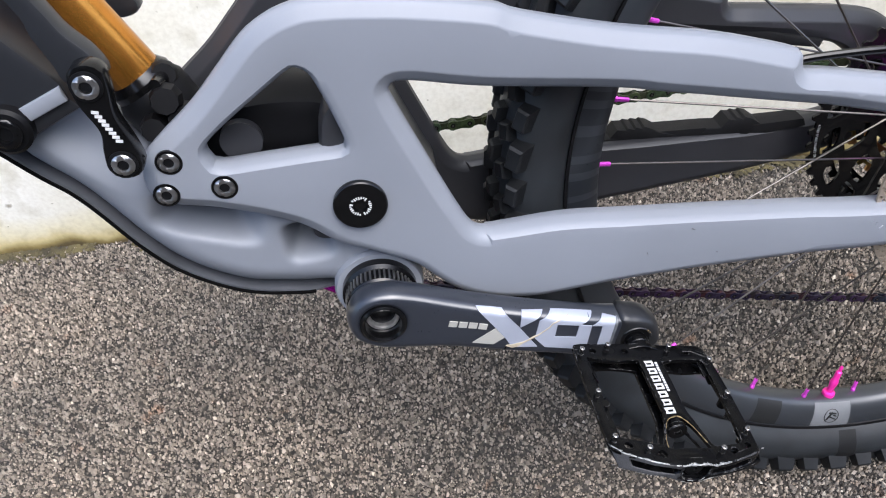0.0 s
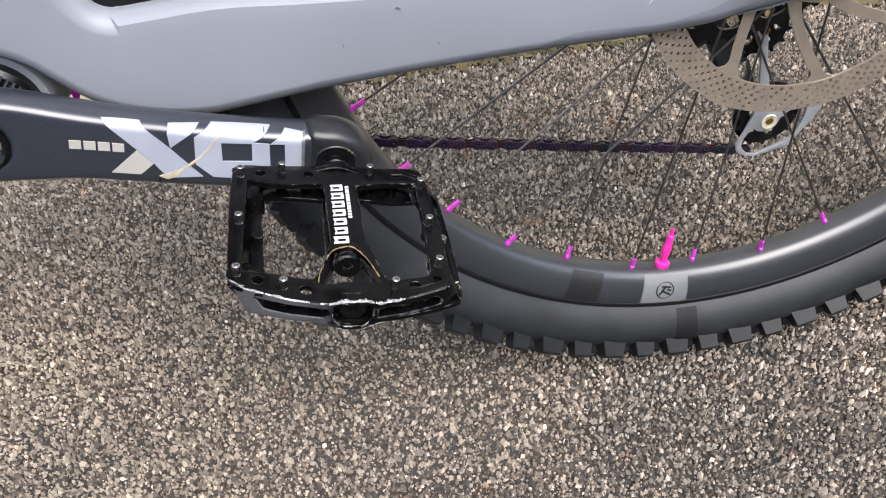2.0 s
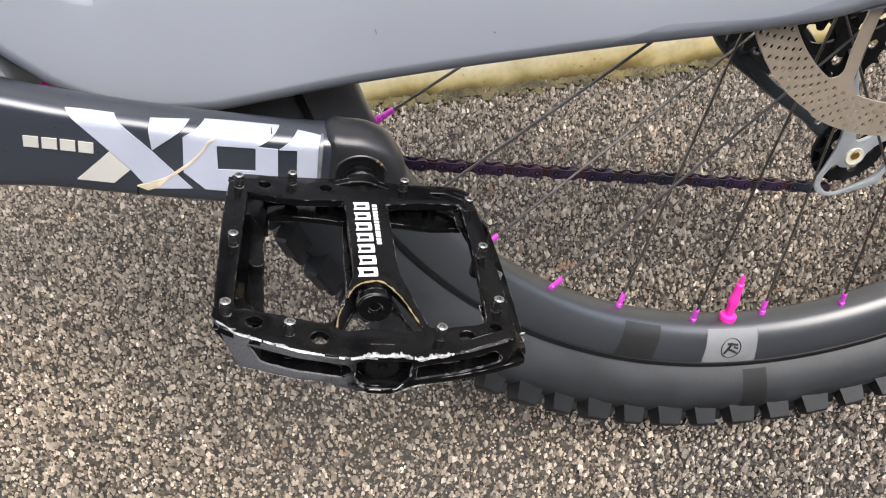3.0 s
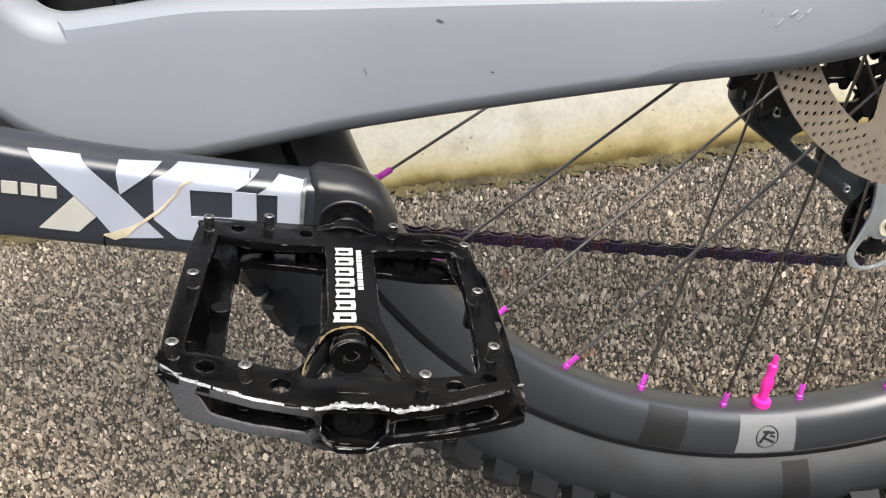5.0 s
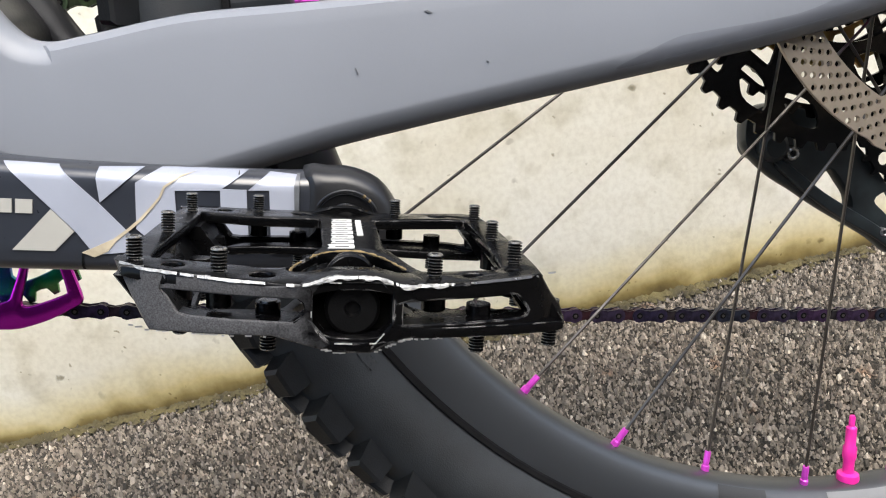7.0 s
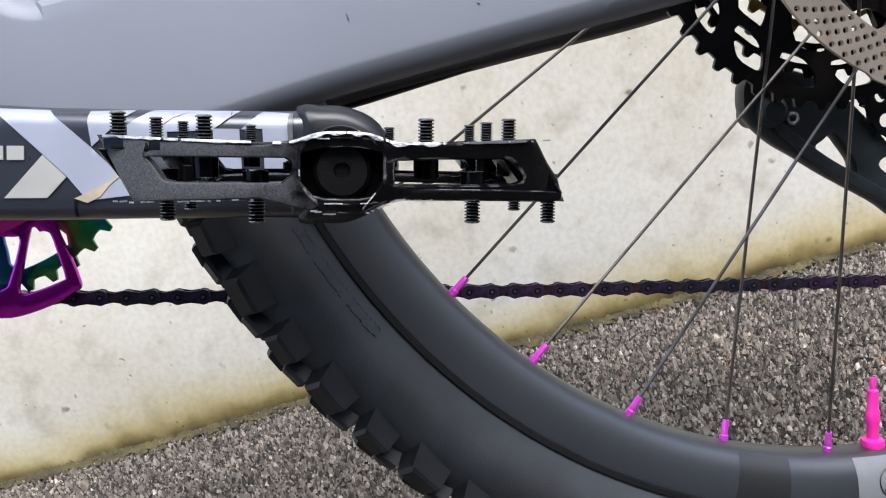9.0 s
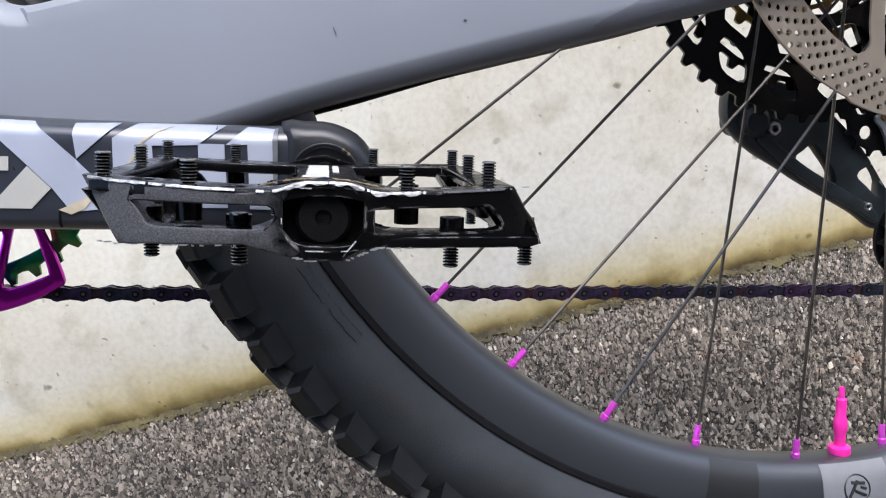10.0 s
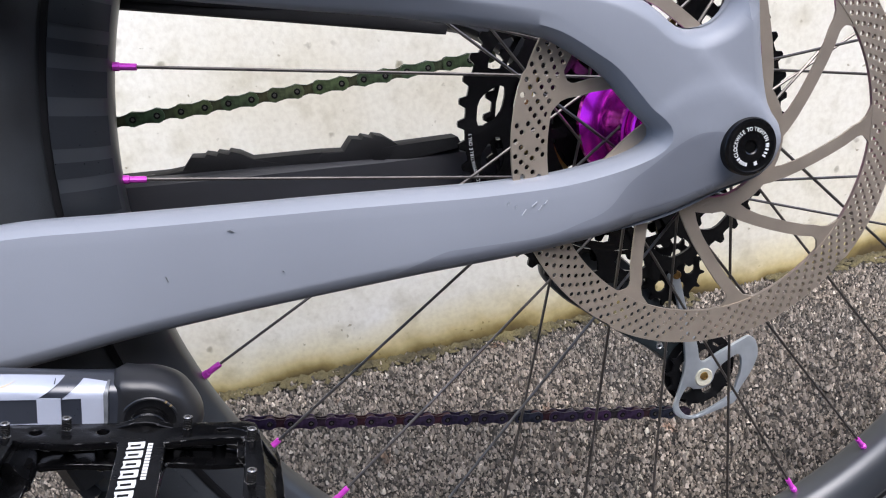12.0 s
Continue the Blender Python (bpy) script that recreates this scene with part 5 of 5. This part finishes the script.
def build_wheel():
    wh = new("rear_wheel")
    wh.parent = bike
    tagged(wh, "rear wheel with black tyre, grey rim and magenta hub")
    rim = [(.2838, .0), (.2840, -.0050), (.2855, -.0085), (.2890, -.0118), (.2940, -.0143), (.3000, -.0160), (.3075, -.0168), (.3095, -.0166), (.3100, -.0140), (.3060, -.0130), (.3060, .0130), (.3100, .0140), (.3095, .0166), (.3075, .0168),
           (.3000, .0160), (.2940, .0143), (.2890, .0118), (.2855, .0085), (.2840, .0050)]
    part("rim", lathe(rim, 192, AXLE, closed=True), "rim", wh, "dark grey carbon rim")
    side = [(r + .0000, y - .00022) for r, y in rim[2:8]]

    def decal(a0, a1, m, name="rim_decal", lift=0.0):
        prof = [(r, y - lift) for r, y in side]
        part(name, arc_strip(prof, radians(a0), radians(a1), 12), m, wh)

    decal(-15.6, -8.2, "rim_light", lift=.0002)
    decal(-28.2, -22.7, "rim_dark", lift=.0001)
    # round emblem on the pale decal
    mid = radians(-11.9)

    def on_rim(a, b):
        r = .2978 - b
        return wheel_point(mid + a / r, r, float(np.interp(r, [q[0] for q in rim[2:8]], [q[1] for q in rim[2:8]])) - .0006)

    turn_ = np.linspace(0, 2 * math.pi, 29)
    em = [rod([on_rim(.0072 * math.cos(k), .0072 * math.sin(k)) for k in turn_], .00045, 5), rod([on_rim(-.0046, -.0036), on_rim(.0006, .0042)], .0009, 5),
          rod([on_rim(-.0030, .0036), on_rim(.0044, .0028)], .0009, 5), rod([on_rim(-.0014, -.0006), on_rim(.0046, -.0034)], .0009, 5), rod([on_rim(.0020, .0010), on_rim(.0050, 0)], .0008, 5)]
    part("emblem", joined(*em), "rim_dark", wh)
    # tyre casing
    tyre = [(.3090, -.0135), (.3120, -.0162), (.3150, -.0190), (.3200, -.0232), (.3270, -.0275), (.3350, -.0298), (.3430, -.0288), (.3500, -.0250), (.3560, -.0190), (.3590, -.0100), (.3600, 0)]
    tyre = tyre + [(r, -y) for r, y in tyre[-2::-1]]
    ty = part("tyre", lathe(tyre, 160, AXLE, closed=True), "tyre", wh, "black knobbly mountain bike tyre with dried dust")
    part("bead_line", lathe([(.3094, -.0166), (.3100, -.0176), (.3124, -.0184), (.3124, -.0150)], 160, AXLE, closed=True), "black_matt", wh)
    n = 78

    def knob(y, r, wa, wy, h, tilt, skew=0.0):
        """A block of tread at the wheel's foot: footprint wa along, wy across, h high, tilted outwards."""
        base = Vector((0, y, -r))
        out = Vector((0, math.copysign(1, y) * math.sin(tilt), -math.cos(tilt)))
        across = out.cross(Vector((1, 0, 0))).normalized()
        along = (Vector((1, 0, 0)) * math.cos(skew) + across * math.sin(skew)).normalized()
        across = out.cross(along).normalized()
        v = []
        for k, s in ((-.004, 1.22), (h - .0016, 1.0), (h, .80)):
            v += [tuple(base + along * (wa / 2 * s * i) + across * (wy / 2 * s * j) + out * k) for i, j in ((-1, -1), (1, -1), (1, 1), (-1, 1))]
        return v, [(8, 9, 10, 11)] + [(b + i, b + (i + 1) % 4, b + (i + 1) % 4 + 4, b + i + 4) for b in (0, 4) for i in range(4)]

    far = []
    for s in (-1, 1):
        kinds = [(0, [knob(s * .0262, .3485, w, c, .0105, radians(48), s * .14) for w, c in ((.0175, .0110), (.0150, .0094))]),
                 (.5, [knob(s * .0185, .3555, .0120, .0085, .0068, radians(28), -s * .25)] * 2),
                 (.22, [knob(s * .0075, .3592, w, .0085, .0068, radians(8), s * .1) for w in (.0135, .0110)])]
        for shift, pair in kinds:
            shapes = [mesh_of(*k, sharp=20) for k in pair] if s < 0 else None
            for i in range(n):
                a = 2 * math.pi * (i + shift + (0 if s < 0 else .5)) / n
                m = Matrix.Translation((AXLE[0], 0, AXLE[1])) @ Matrix.Rotation(-a, 4, 'Y')
                if s < 0:
                    part("tread_block", shapes[i % 2], "tread", wh).matrix_local = m
                else:
                    far.append(moved(pair[i % 2], m))
    tagged(part("tread", joined(*far), "tread", wh, sharp=20), "square tread blocks of the tyre's far side", kind="stuff")
    # raised lettering on the sidewall that cannot be read: low bars
    bars = []
    for i in range(22):
        a = -76 + 0.52 * i
        if i % 8 == 5:
            continue
        cutb = .0005 * (i * 7 % 3) / 2
        bars.append(arc_strip([(.3172, -.0205), (.3177, -.0222), (.3214 - cutb, -.0249), (.3219 - cutb, -.0232)], radians(a), radians(a + .30), 1))
    part("sidewall_print", joined(*bars), "tyre", wh, sharp=10)
    for a0, a1 in ((-113, -110.6), (-109.4, -108.2), (-107.0, -104.6), (-103.0, -100.2), (-99.0, -97.6), (-96.4, -94.0), (-93.0, -90.6)):
        decal(a0, a1, "rim_gloss", "rim_lettering", lift=.0001)
    # dark patch on the sidewall below the pale decal
    part("dark_patch", arc_strip([(r + .0003, y - .0004) for r, y in tyre[2:8]], radians(-9.6), radians(-6.4), 8), "stain", wh, "dark patch on the tyre's sidewall")
    # spokes and nipples
    body = lathe([(.0009, -.0072), (.0015, -.0072), (.0017, -.0066), (.0017, .0005), (.0022, .0010), (.0022, .0040), (.0010, .0045)], 10)
    body = ([(x, z, y) for x, y, z in body[0]], body[1])
    nip = mesh_of(*body, 30)
    nip.materials.append(M["nipple"])
    for j in range(32):
        a = NIP0 + NIP_STEP * j
        s, left = (1 if j % 4 in (0, 1) else -1), j % 2 == 1
        down, right = Vector((math.sin(a), 0, -math.cos(a))), Vector((math.cos(a), 0, math.sin(a)))
        hub = Vector((AXLE[0], -.0335 if left else .0215, AXLE[1])) + (.0285 if left else .0340) * (.94 * s * right + .28 * down)
        end = wheel_point(a, NIP_R - .004, -.003 if left else .003)
        part("spoke", rod([hub, end], .00085, 6), "spoke", wh)
        q = part("nipple", nip, "", wh)
        z = (end - hub).normalized()
        q.matrix_local = Matrix.Translation(end + z * .002) @ z.to_track_quat('Z', 'Y').to_matrix().to_4x4()
    # valve
    va = NIP0 - NIP_STEP / 2
    prof = [(.0, .0370), (.0012, .0370), (.0016, .0360), (.0016, .0310), (.0028, .0300), (.0028, .0200), (.0036, .0185), (.0036, .0130), (.0030, .0110), (.0030, .0040), (.0056, .0032), (.0060, .0010), (.0056, -.0010), (.0, -.0010)]
    v, f = lathe(prof, 16)
    m = Matrix.Translation(wheel_point(va, .2835)) @ Matrix.Rotation(-va, 4, 'Y')
    part("valve", moved(([(x, z, y) for x, y, z in v], f), m), "pink", wh, "bright pink tubeless valve")
    # hub
    prof = [(.0060, -.0680), (.0105, -.0680), (.0105, -.0600), (.0196, -.0595), (.0204, -.0585), (.0204, -.0572), (.0196, -.0565), (.0165, -.0560), (.0165, -.0540), (.0238, -.0535), (.0248, -.0525), (.0248, -.0508), (.0240, -.0500), (.0205, -.0495), (.0205, -.0478), (.0284, -.0472), (.0294, -.0462), (.0294, -.0444), (.0286, -.0436),
            (.0245, -.0430), (.0245, -.0415), (.0330, -.0408), (.0340, -.0398), (.0340, -.0382), (.0330, -.0374), (.0300, -.0368), (.0300, -.0355), (.0356, -.0348), (.0366, -.0338), (.0366, -.0312), (.0335, -.030), (.0300, -.0255), (.0285, -.0140), (.0272, -.003), (.0272, .008), (.0290, .012), (.0339, .0185), (.0362, .0205), (.0362, .0245), (.0271, .027), (.0192, .028)]
    part("hub", lathe(prof, 48, AXLE), "magenta", wh, "magenta anodised hub with turned steps")
    return wh


wheel = build_wheel()


def build_rotor():
    ro, ri, n = .1060, .0880, 9
    ang = np.linspace(0, 2 * np.pi, 181)[:-1]
    wave = ro - .0012 * (((np.degrees(ang) + 8) % 40) / 40)
    outer = np.stack([wave * np.cos(ang), wave * np.sin(ang)], 1)
    holes = [np.stack([ri * np.cos(ang), ri * np.sin(ang)], 1)]
    for i in range(92):
        for k in range(6):
            if (i + k) % 23 == 22:
                continue
            a = 2 * np.pi * (i + .5 * (k % 2) + .10 * k) / 92
            r = ri + .0021 + .00265 * k
            holes.append(circle(r * np.cos(a), r * np.sin(a), .00134, 8))
    c = np.array(AXLE)
    lump = plate(outer + c, [h + c for h in holes], -.0640, -.0622, 0, .02)
    rt = part("brake_rotor", lump, "rotor", wheel, "drilled steel disc brake rotor")
    for i in range(n):
        a1 = -129 + 40 * i
        rr = np.array([.034, .037, .043, .050, .057, .065, .073, .079, .082, .0845, .0868, .0888])
        aa = np.radians(a1 + np.interp(rr, [.034, .043, .050, .057, .065, .079, .088], [-35, -25, -18, -12.3, -7.2, 0, 2.5]))
        half = np.interp(rr, [.034, .040, .05, .079, .082, .0845, .0868, .0888], [.0045, .0035, .0031, .0031, .0035, .0048, .0082, .0135])
        p = np.stack([rr * np.cos(aa), rr * np.sin(aa)], 1)
        t = np.gradient(p, axis=0)
        nrm = np.stack([-t[:, 1], t[:, 0]], 1) / np.linalg.norm(t, axis=1)[:, None]
        tang = np.stack([-np.sin(aa), np.cos(aa)], 1)
        mixd = np.clip((rr - .079) / .005, 0, 1)[:, None]
        nrm = nrm * (1 - mixd) + tang * mixd
        loop = np.concatenate([p - nrm * half[:, None], (p + nrm * half[:, None])[::-1]])
        part("rotor_arm", plate(loop + c, [], -.0637, -.0625, 0, .02), "rotor", wheel)
    part("rotor_carrier", plate(circle(*AXLE, .0365, 54), [circle(*AXLE, .0285, 40)], -.0645, -.0618, 0, .02), "rotor", wheel)
    part("lock_ring", lathe([(.016, -.069), (.020, -.0705), (.0235, -.069), (.0235, -.064), (.016, -.064)], 32, AXLE, closed=True), "black", wheel)


build_rotor()


def cog(teeth, r, width=.0022, depth=.0045):
    pts = []
    for i in range(teeth):
        for k, rr in ((0, r - depth), (.22, r - depth * .95), (.36, r - .0004), (.5, r), (.64, r - .0004), (.78, r - depth * .95)):
            a = 2 * math.pi * (i + k) / teeth
            pts.append((AXLE[0] + rr * math.cos(a), AXLE[1] + rr * math.sin(a)))
    return np.array(pts)


def build_cassette():
    cs = new("cassette")
    cs.parent = bike
    tagged(cs, "wide black and gold cassette")

    def windows(n, r0, r1, half, twist):
        out = []
        for i in range(n):
            a = 2 * math.pi * i / n
            q = [(r0, -half * .8), (r0, half * .8), ((r0 + r1) / 2, half * 1.05), (r1, half * .75), (r1 + .001, 0), (r1, -half * .75), ((r0 + r1) / 2, -half * 1.05)]
            out.append(rounded([(AXLE[0] + r * math.cos(a + b + twist * (r - r0) / (r1 - r0)), AXLE[1] + r * math.sin(a + b + twist * (r - r0) / (r1 - r0))) for r, b in q], .003))
        return out

    big = windows(18, .0815, .0945, .105, .10) + windows(12, .058, .0755, .14, .12)
    part("large_sprocket", plate(cog(52, .1067), big + [circle(*AXLE, .050, 40)], .0290, .0312, 0, .03), "black", cs, "large black sprocket with cut-outs")
    text_ring("XD COMPATIBLE ONLY", AXLE, .0985, 190, .0030, .0288, "white", cs, gapf=.9)
    rs = ((44, .0900, .0345), (38, .0780, .0385), (32, .0660, .0425), (28, .0580, .0462), (24, .0500, .0497), (21, .0440, .0531), (18, .0380, .0564), (16, .0340, .0596))
    for i, (t, r, y) in enumerate(rs):
        inner = r - .0070 if r > .045 else .0178
        part("sprocket", plate(cog(t, r), [circle(*AXLE, inner, 40)], y, y + .002, 0, .03), "brass" if i in (2, 4, 6) else "black", cs)
    for i in range(7):
        a = 2 * math.pi * i / 7 + .3
        d, q = np.array([math.cos(a), math.sin(a)]), np.array([-math.sin(a), math.cos(a)])
        o = [np.array(AXLE) + d * s + q * w + q * bend for s, w, bend in ((.017, -.004, 0), (.045, -.003, .006), (.082, -.0025, .010), (.082, .0025, .010), (.045, .003, .006), (.017, .004, 0))]
        part("spider_arm", plate(np.array(o), [], .0322, .0362, 0, .03), "black", cs)
    part("freehub", lathe([(.0175, .028), (.0175, .066)], 32, AXLE), "black", cs)


build_cassette()


# ---- drive: chain, chainring, guide, derailleur ----
def link_plate(y0, y1, r=.0041, waist=.0015):
    pts = []
    for k in range(-120, 121, 30):
        pts.append((.01265 / 2 + r * math.cos(radians(k)), r * math.sin(radians(k))))
    pts.append((0, waist))
    for k in range(60, 301, 30):
        pts.append((-.01265 / 2 + r * math.cos(radians(k)), r * math.sin(radians(k))))
    pts.append((0, -waist))
    return plate(np.array(pts), [], y0, y1, 0, .02)


def build_chain(name, p, q, material, label):
    ch = new(name)
    ch.parent = bike
    tagged(ch, label)
    pins = [lathe([(.0017, -.0030), (.0019, -.0028), (.0019, .0028), (.0017, .0030)], 8, (s * .01265 / 2, 0)) for s in (-1, 1)]
    studs = [lathe([(0.0, -.00325), (.0009, -.0032), (.0009, -.0029)], 8, (s * .01265 / 2, 0)) for s in (-1, 1)]
    rolls = [lathe([(.0037, -.0012), (.0038, -.0010), (.0038, .0010), (.0037, .0012)], 10, (s * .01265 / 2, 0)) for s in (-1, 1)]
    outer = mesh_of(*joined(link_plate(-.0027, -.0019, .0041, .0029), link_plate(.0019, .0027, .0041, .0029), *pins, *studs))
    inner = mesh_of(*joined(link_plate(-.0018, -.0011, .0038, .0024), link_plate(.0011, .0018, .0038, .0024), *rolls))
    outer.materials.append(M[material])
    outer.materials.append(M["black_matt"])
    outer.materials.append(M["spoke"])
    for f in outer.polygons:
        c = f.center
        if c.y < -.00272 or (abs(c.y) > .00275):
            f.material_index = 2 if c.y < -.00302 else 1
    inner.materials.append(M[material + "_in"])
    p, q = Vector(p), Vector(q)
    n = int((q - p).length / .0127)
    d = (q - p).normalized()
    turn = Matrix.Rotation(-math.atan2(d.z, d.x), 4, 'Y')
    for i in range(n + 1):
        ob = part("chain_link", outer if i % 2 else inner, "", ch)
        c = p + d * (.0127 * (i + .5))
        c.z -= .0016 * math.sin(math.pi * i / n)
        ob.matrix_local = Matrix.Translation(c) @ turn


build_chain("lower_chain", (-.018, .0485, -.0690), (.4720, .0530, -.2118), "chain_low", "purple-blue oil-slick lower run of the chain")
build_chain("upper_chain", (.010, .0485, .0690), (.3700, .0520, .0575), "chain_up", "olive oily upper run of the chain")


def build_ring():
    pts = []
    for i in range(34):
        for k, rr in ((0, .0650), (.25, .0655), (.4, .0700), (.6, .0700), (.75, .0655)):
            a = 2 * math.pi * (i + k) / 34
            pts.append((rr * math.cos(a), rr * math.sin(a)))
    win = []
    for i in range(8):
        a = 2 * math.pi * i / 8 + .2
        win.append(rounded([(r * math.cos(a + b), r * math.sin(a + b)) for r, b in ((.036, -.22), (.036, .22), (.048, .28), (.0585, .24), (.0585, -.24), (.048, -.28))], .004))
    part("chainring", plate(np.array(pts), win + [circle(0, 0, .022, 32)], .0470, .0500, .0006, .02), "slick", bike, "rainbow oil-slick chainring")
    # magenta guide with its bash plate below
    def arc(r, a0, a1, n):
        return [(r * math.cos(radians(a)), r * math.sin(radians(a))) for a in np.linspace(a0, a1, n)]
    o = [(.0285, -.028), (.0252, -.0437), (.0263, -.058), (.0267, -.0712), (.0258, -.0752), (.0231, -.0764), (.0130, -.0788), (.0047, -.0801), (-.0076, -.0803), (-.0163, -.0783), (-.036, -.0718), (-.052, -.061), (-.062, -.048), (-.050, -.038), (-.036, -.020)] + arc(.030, 215, 310, 7)
    hole1 = [(.0135, -.0400), (.0165, -.0430), (.0206, -.0448), (.0208, -.056), (.0204, -.0672), (.0185, -.0692), (.0043, -.0705), (-.0012, -.0700), (-.0023, -.0672), (.0036, -.0568)]
    hole2 = [(-.0080, -.0400), (.0040, -.0420), (.0060, -.0445), (-.0042, -.0603), (-.0105, -.0650), (-.030, -.0600), (-.042, -.0510), (-.040, -.0440)]
    gd = part("chain_guide", plate(rounded(o, .003), [rounded(hole1, .0015), rounded(hole2, .0015)], .0400, .0440, .0010, .01), "magenta", bike, "magenta chain guide with bash plate")
    part("guide_mount", lathe([(.026, .036), (.0385, .036), (.0385, .0395), (.026, .0395)], 40, closed=True), "pink", gd)


build_ring()


def build_derailleur():
    dr = new("derailleur")
    dr.parent = bike
    tagged(dr, "rear derailleur with grey cage and black body")
    o = [(.4768, -.1090), (.4795, -.1062), (.4848, -.1072), (.4889, -.1357), (.4940, -.1617), (.4965, -.1772), (.5120, -.1735), (.5280, -.1693), (.5345, -.1680), (.5392, -.1725), (.5408, -.1817), (.5385, -.1890), (.5329, -.1976), (.5235, -.2084), (.5202, -.2160), (.5080, -.2188),
         (.4881, -.2205), (.4790, -.2182), (.4730, -.2135), (.4712, -.2087), (.4732, -.2030), (.4770, -.1945), (.4829, -.1784), (.4842, -.1593), (.4811, -.1200)]
    win = [(.4822, -.2125), (.4796, -.2080), (.4802, -.2020), (.4860, -.1945), (.4900, -.1972), (.4965, -.1985), (.5030, -.1955), (.5060, -.1895), (.5120, -.1852), (.5215, -.1818), (.5238, -.1850), (.5236, -.1910), (.5210, -.1990), (.5140, -.2095), (.4930, -.2160), (.4855, -.2156)]
    cg = part("cage", plate(rounded(o, .002), [rounded([(.5030 + 1.14 * (a - .5030), -.2005 + 1.12 * (b + .2005)) for a, b in win], .002)], .0490, .0520, .0008, .01), "silver", dr, "pale grey aluminium cage plate")
    part("cage_washer", lathe([(.0030, .0488), (.0062, .0480), (.0068, .0486), (.0068, .0500)], 24, (.4965, -.1895)), "washer", cg)
    rim_ = lathe([(.0215, .0575), (.0275, .0575), (.0275, .0600), (.0215, .0600)], 48, (.4985, -.1870), closed=True)
    part("outer_cage", rim_, "black_matt", dr)

    def pulley(x, z, r, t):
        pts = []
        for i in range(t):
            for k, rr in ((0, r - .004), (.3, r - .0035), (.45, r), (.55, r), (.7, r - .0035)):
                a = 2 * math.pi * (i + k) / t
                pts.append((x + rr * math.cos(a), z + rr * math.sin(a)))
        h = [circle(x + r * .52 * math.cos(k), z + r * .52 * math.sin(k), r * .17, 10) for k in np.arange(5) * 2 * math.pi / 5]
        part("pulley", plate(np.array(pts), h, .0535, .0560, .0004, .02), "black_matt", dr, "black toothed jockey wheel")
        part("pulley_bolt", lathe([(0.0, .0480), (.0014, .0480), (.0016, .0474), (.0028, .0476), (.0031, .0484), (.0031, .056)], 16, (x, z)), "brass", dr)

    pulley(.4968, -.1885, .0262, 14)
    pulley(.4830, -.1080, .0240, 14)
    body = [(.394, -.080), (.398, -.071), (.410, -.068), (.430, -.074), (.452, -.092), (.472, -.122), (.484, -.150), (.489, -.168), (.4765, -.1766), (.4613, -.1612), (.4336, -.1362), (.4200, -.1225), (.4074, -.1105), (.398, -.098), (.3935, -.089)]
    gaps = [[(.4315, -.1207), (.4370, -.1172), (.4432, -.1153), (.4480, -.1240), (.4523, -.1343), (.4510, -.1412), (.4420, -.1320)], [(.4680, -.1403), (.4735, -.1375), (.4785, -.1380), (.4815, -.1480), (.4790, -.1560), (.4730, -.1480)]]
    part("derailleur_body", plate(rounded(body, .003), [rounded(g, .002) for g in gaps], .058, .070, .003, .006), "derail", dr, "dark teal-black body with parallelogram links")
    link = [(.4085, -.1045), (.4130, -.1010), (.4360, -.1270), (.4640, -.1530), (.4745, -.1660), (.4715, -.1705), (.4610, -.1600), (.4336, -.1350)]
    part("parallelogram_link", plate(rounded(link, .003), [], .0545, .0585, .0015, .008), "derail", dr)
    part("body_bolt", bolt_head(.4680, -.1590, .0550, .0030), "steel", dr)
    part("body_bolt", bolt_head(.4190, -.0989, .0560, .0046), "steel", dr)
    part("b_knuckle", lathe([(.0, .052), (.006, .052), (.009, .0545), (.009, .080)], 24, (.408, -.092)), "derail", dr)


build_derailleur()


def build_guard():
    """Rubber chain guard with ribbed bumps on the drive side stay."""
    ridge = [(.150, .034), (.185, .030), (.193, .030), (.199, .0360), (.206, .0348), (.2075, .0360), (.2125, .0342), (.214, .0354), (.219, .0336), (.2205, .0348), (.226, .0325), (.232, .028), (.270, .0235), (.282, .0215), (.288, .0275), (.2935, .0262), (.295, .0275), (.300, .0255), (.3015, .0268), (.307, .0248), (.314, .0185), (.350, .0155),
             (.352, .009), (.30, .0085), (.22, .018), (.15, .026)]
    part("chain_guard", plate(np.array(ridge), [], .046, .064, .001, .01), "rubber", arm, "black ribbed rubber chain guard")


build_guard()


def build_drive_side_guards():
    low = [(.11, -.0265), (.1914, -.0262), (.2790, -.0236), (.2818, -.0215), (.2818, -.016), (.11, -.016)]
    part("chain_guard", plate(dense(low, .006), [], .047, .066, .002, .01), "rubber", arm, "black rubber guard under the drive side stay")
    up = [(.12, .1345), (.1828, .1185), (.2648, .0974), (.3537, .0743), (.3563, .0795), (.30, .100), (.20, .126), (.12, .148)]
    part("stay_guard", plate(dense(up, .006), [], .047, .066, .002, .01), "rubber", arm, "black rubber guard under the upper drive side stay")


build_drive_side_guards()


def build_hose():
    pts = rounded([(.270, -.055, .1235), (.285, -.056, .1250), (.32, -.058, .1240), (.36, -.060, .1210), (.40, -.062, .1250), (.45, -.062, .140)], .006, closed=False)
    part("brake_hose", rod([tuple(p) for p in pts], .0026, 10), "black", bike, "black hydraulic brake hose")


build_hose()
build_ground()
build_wall()
build_light_block()
build_moss()
build_grit()
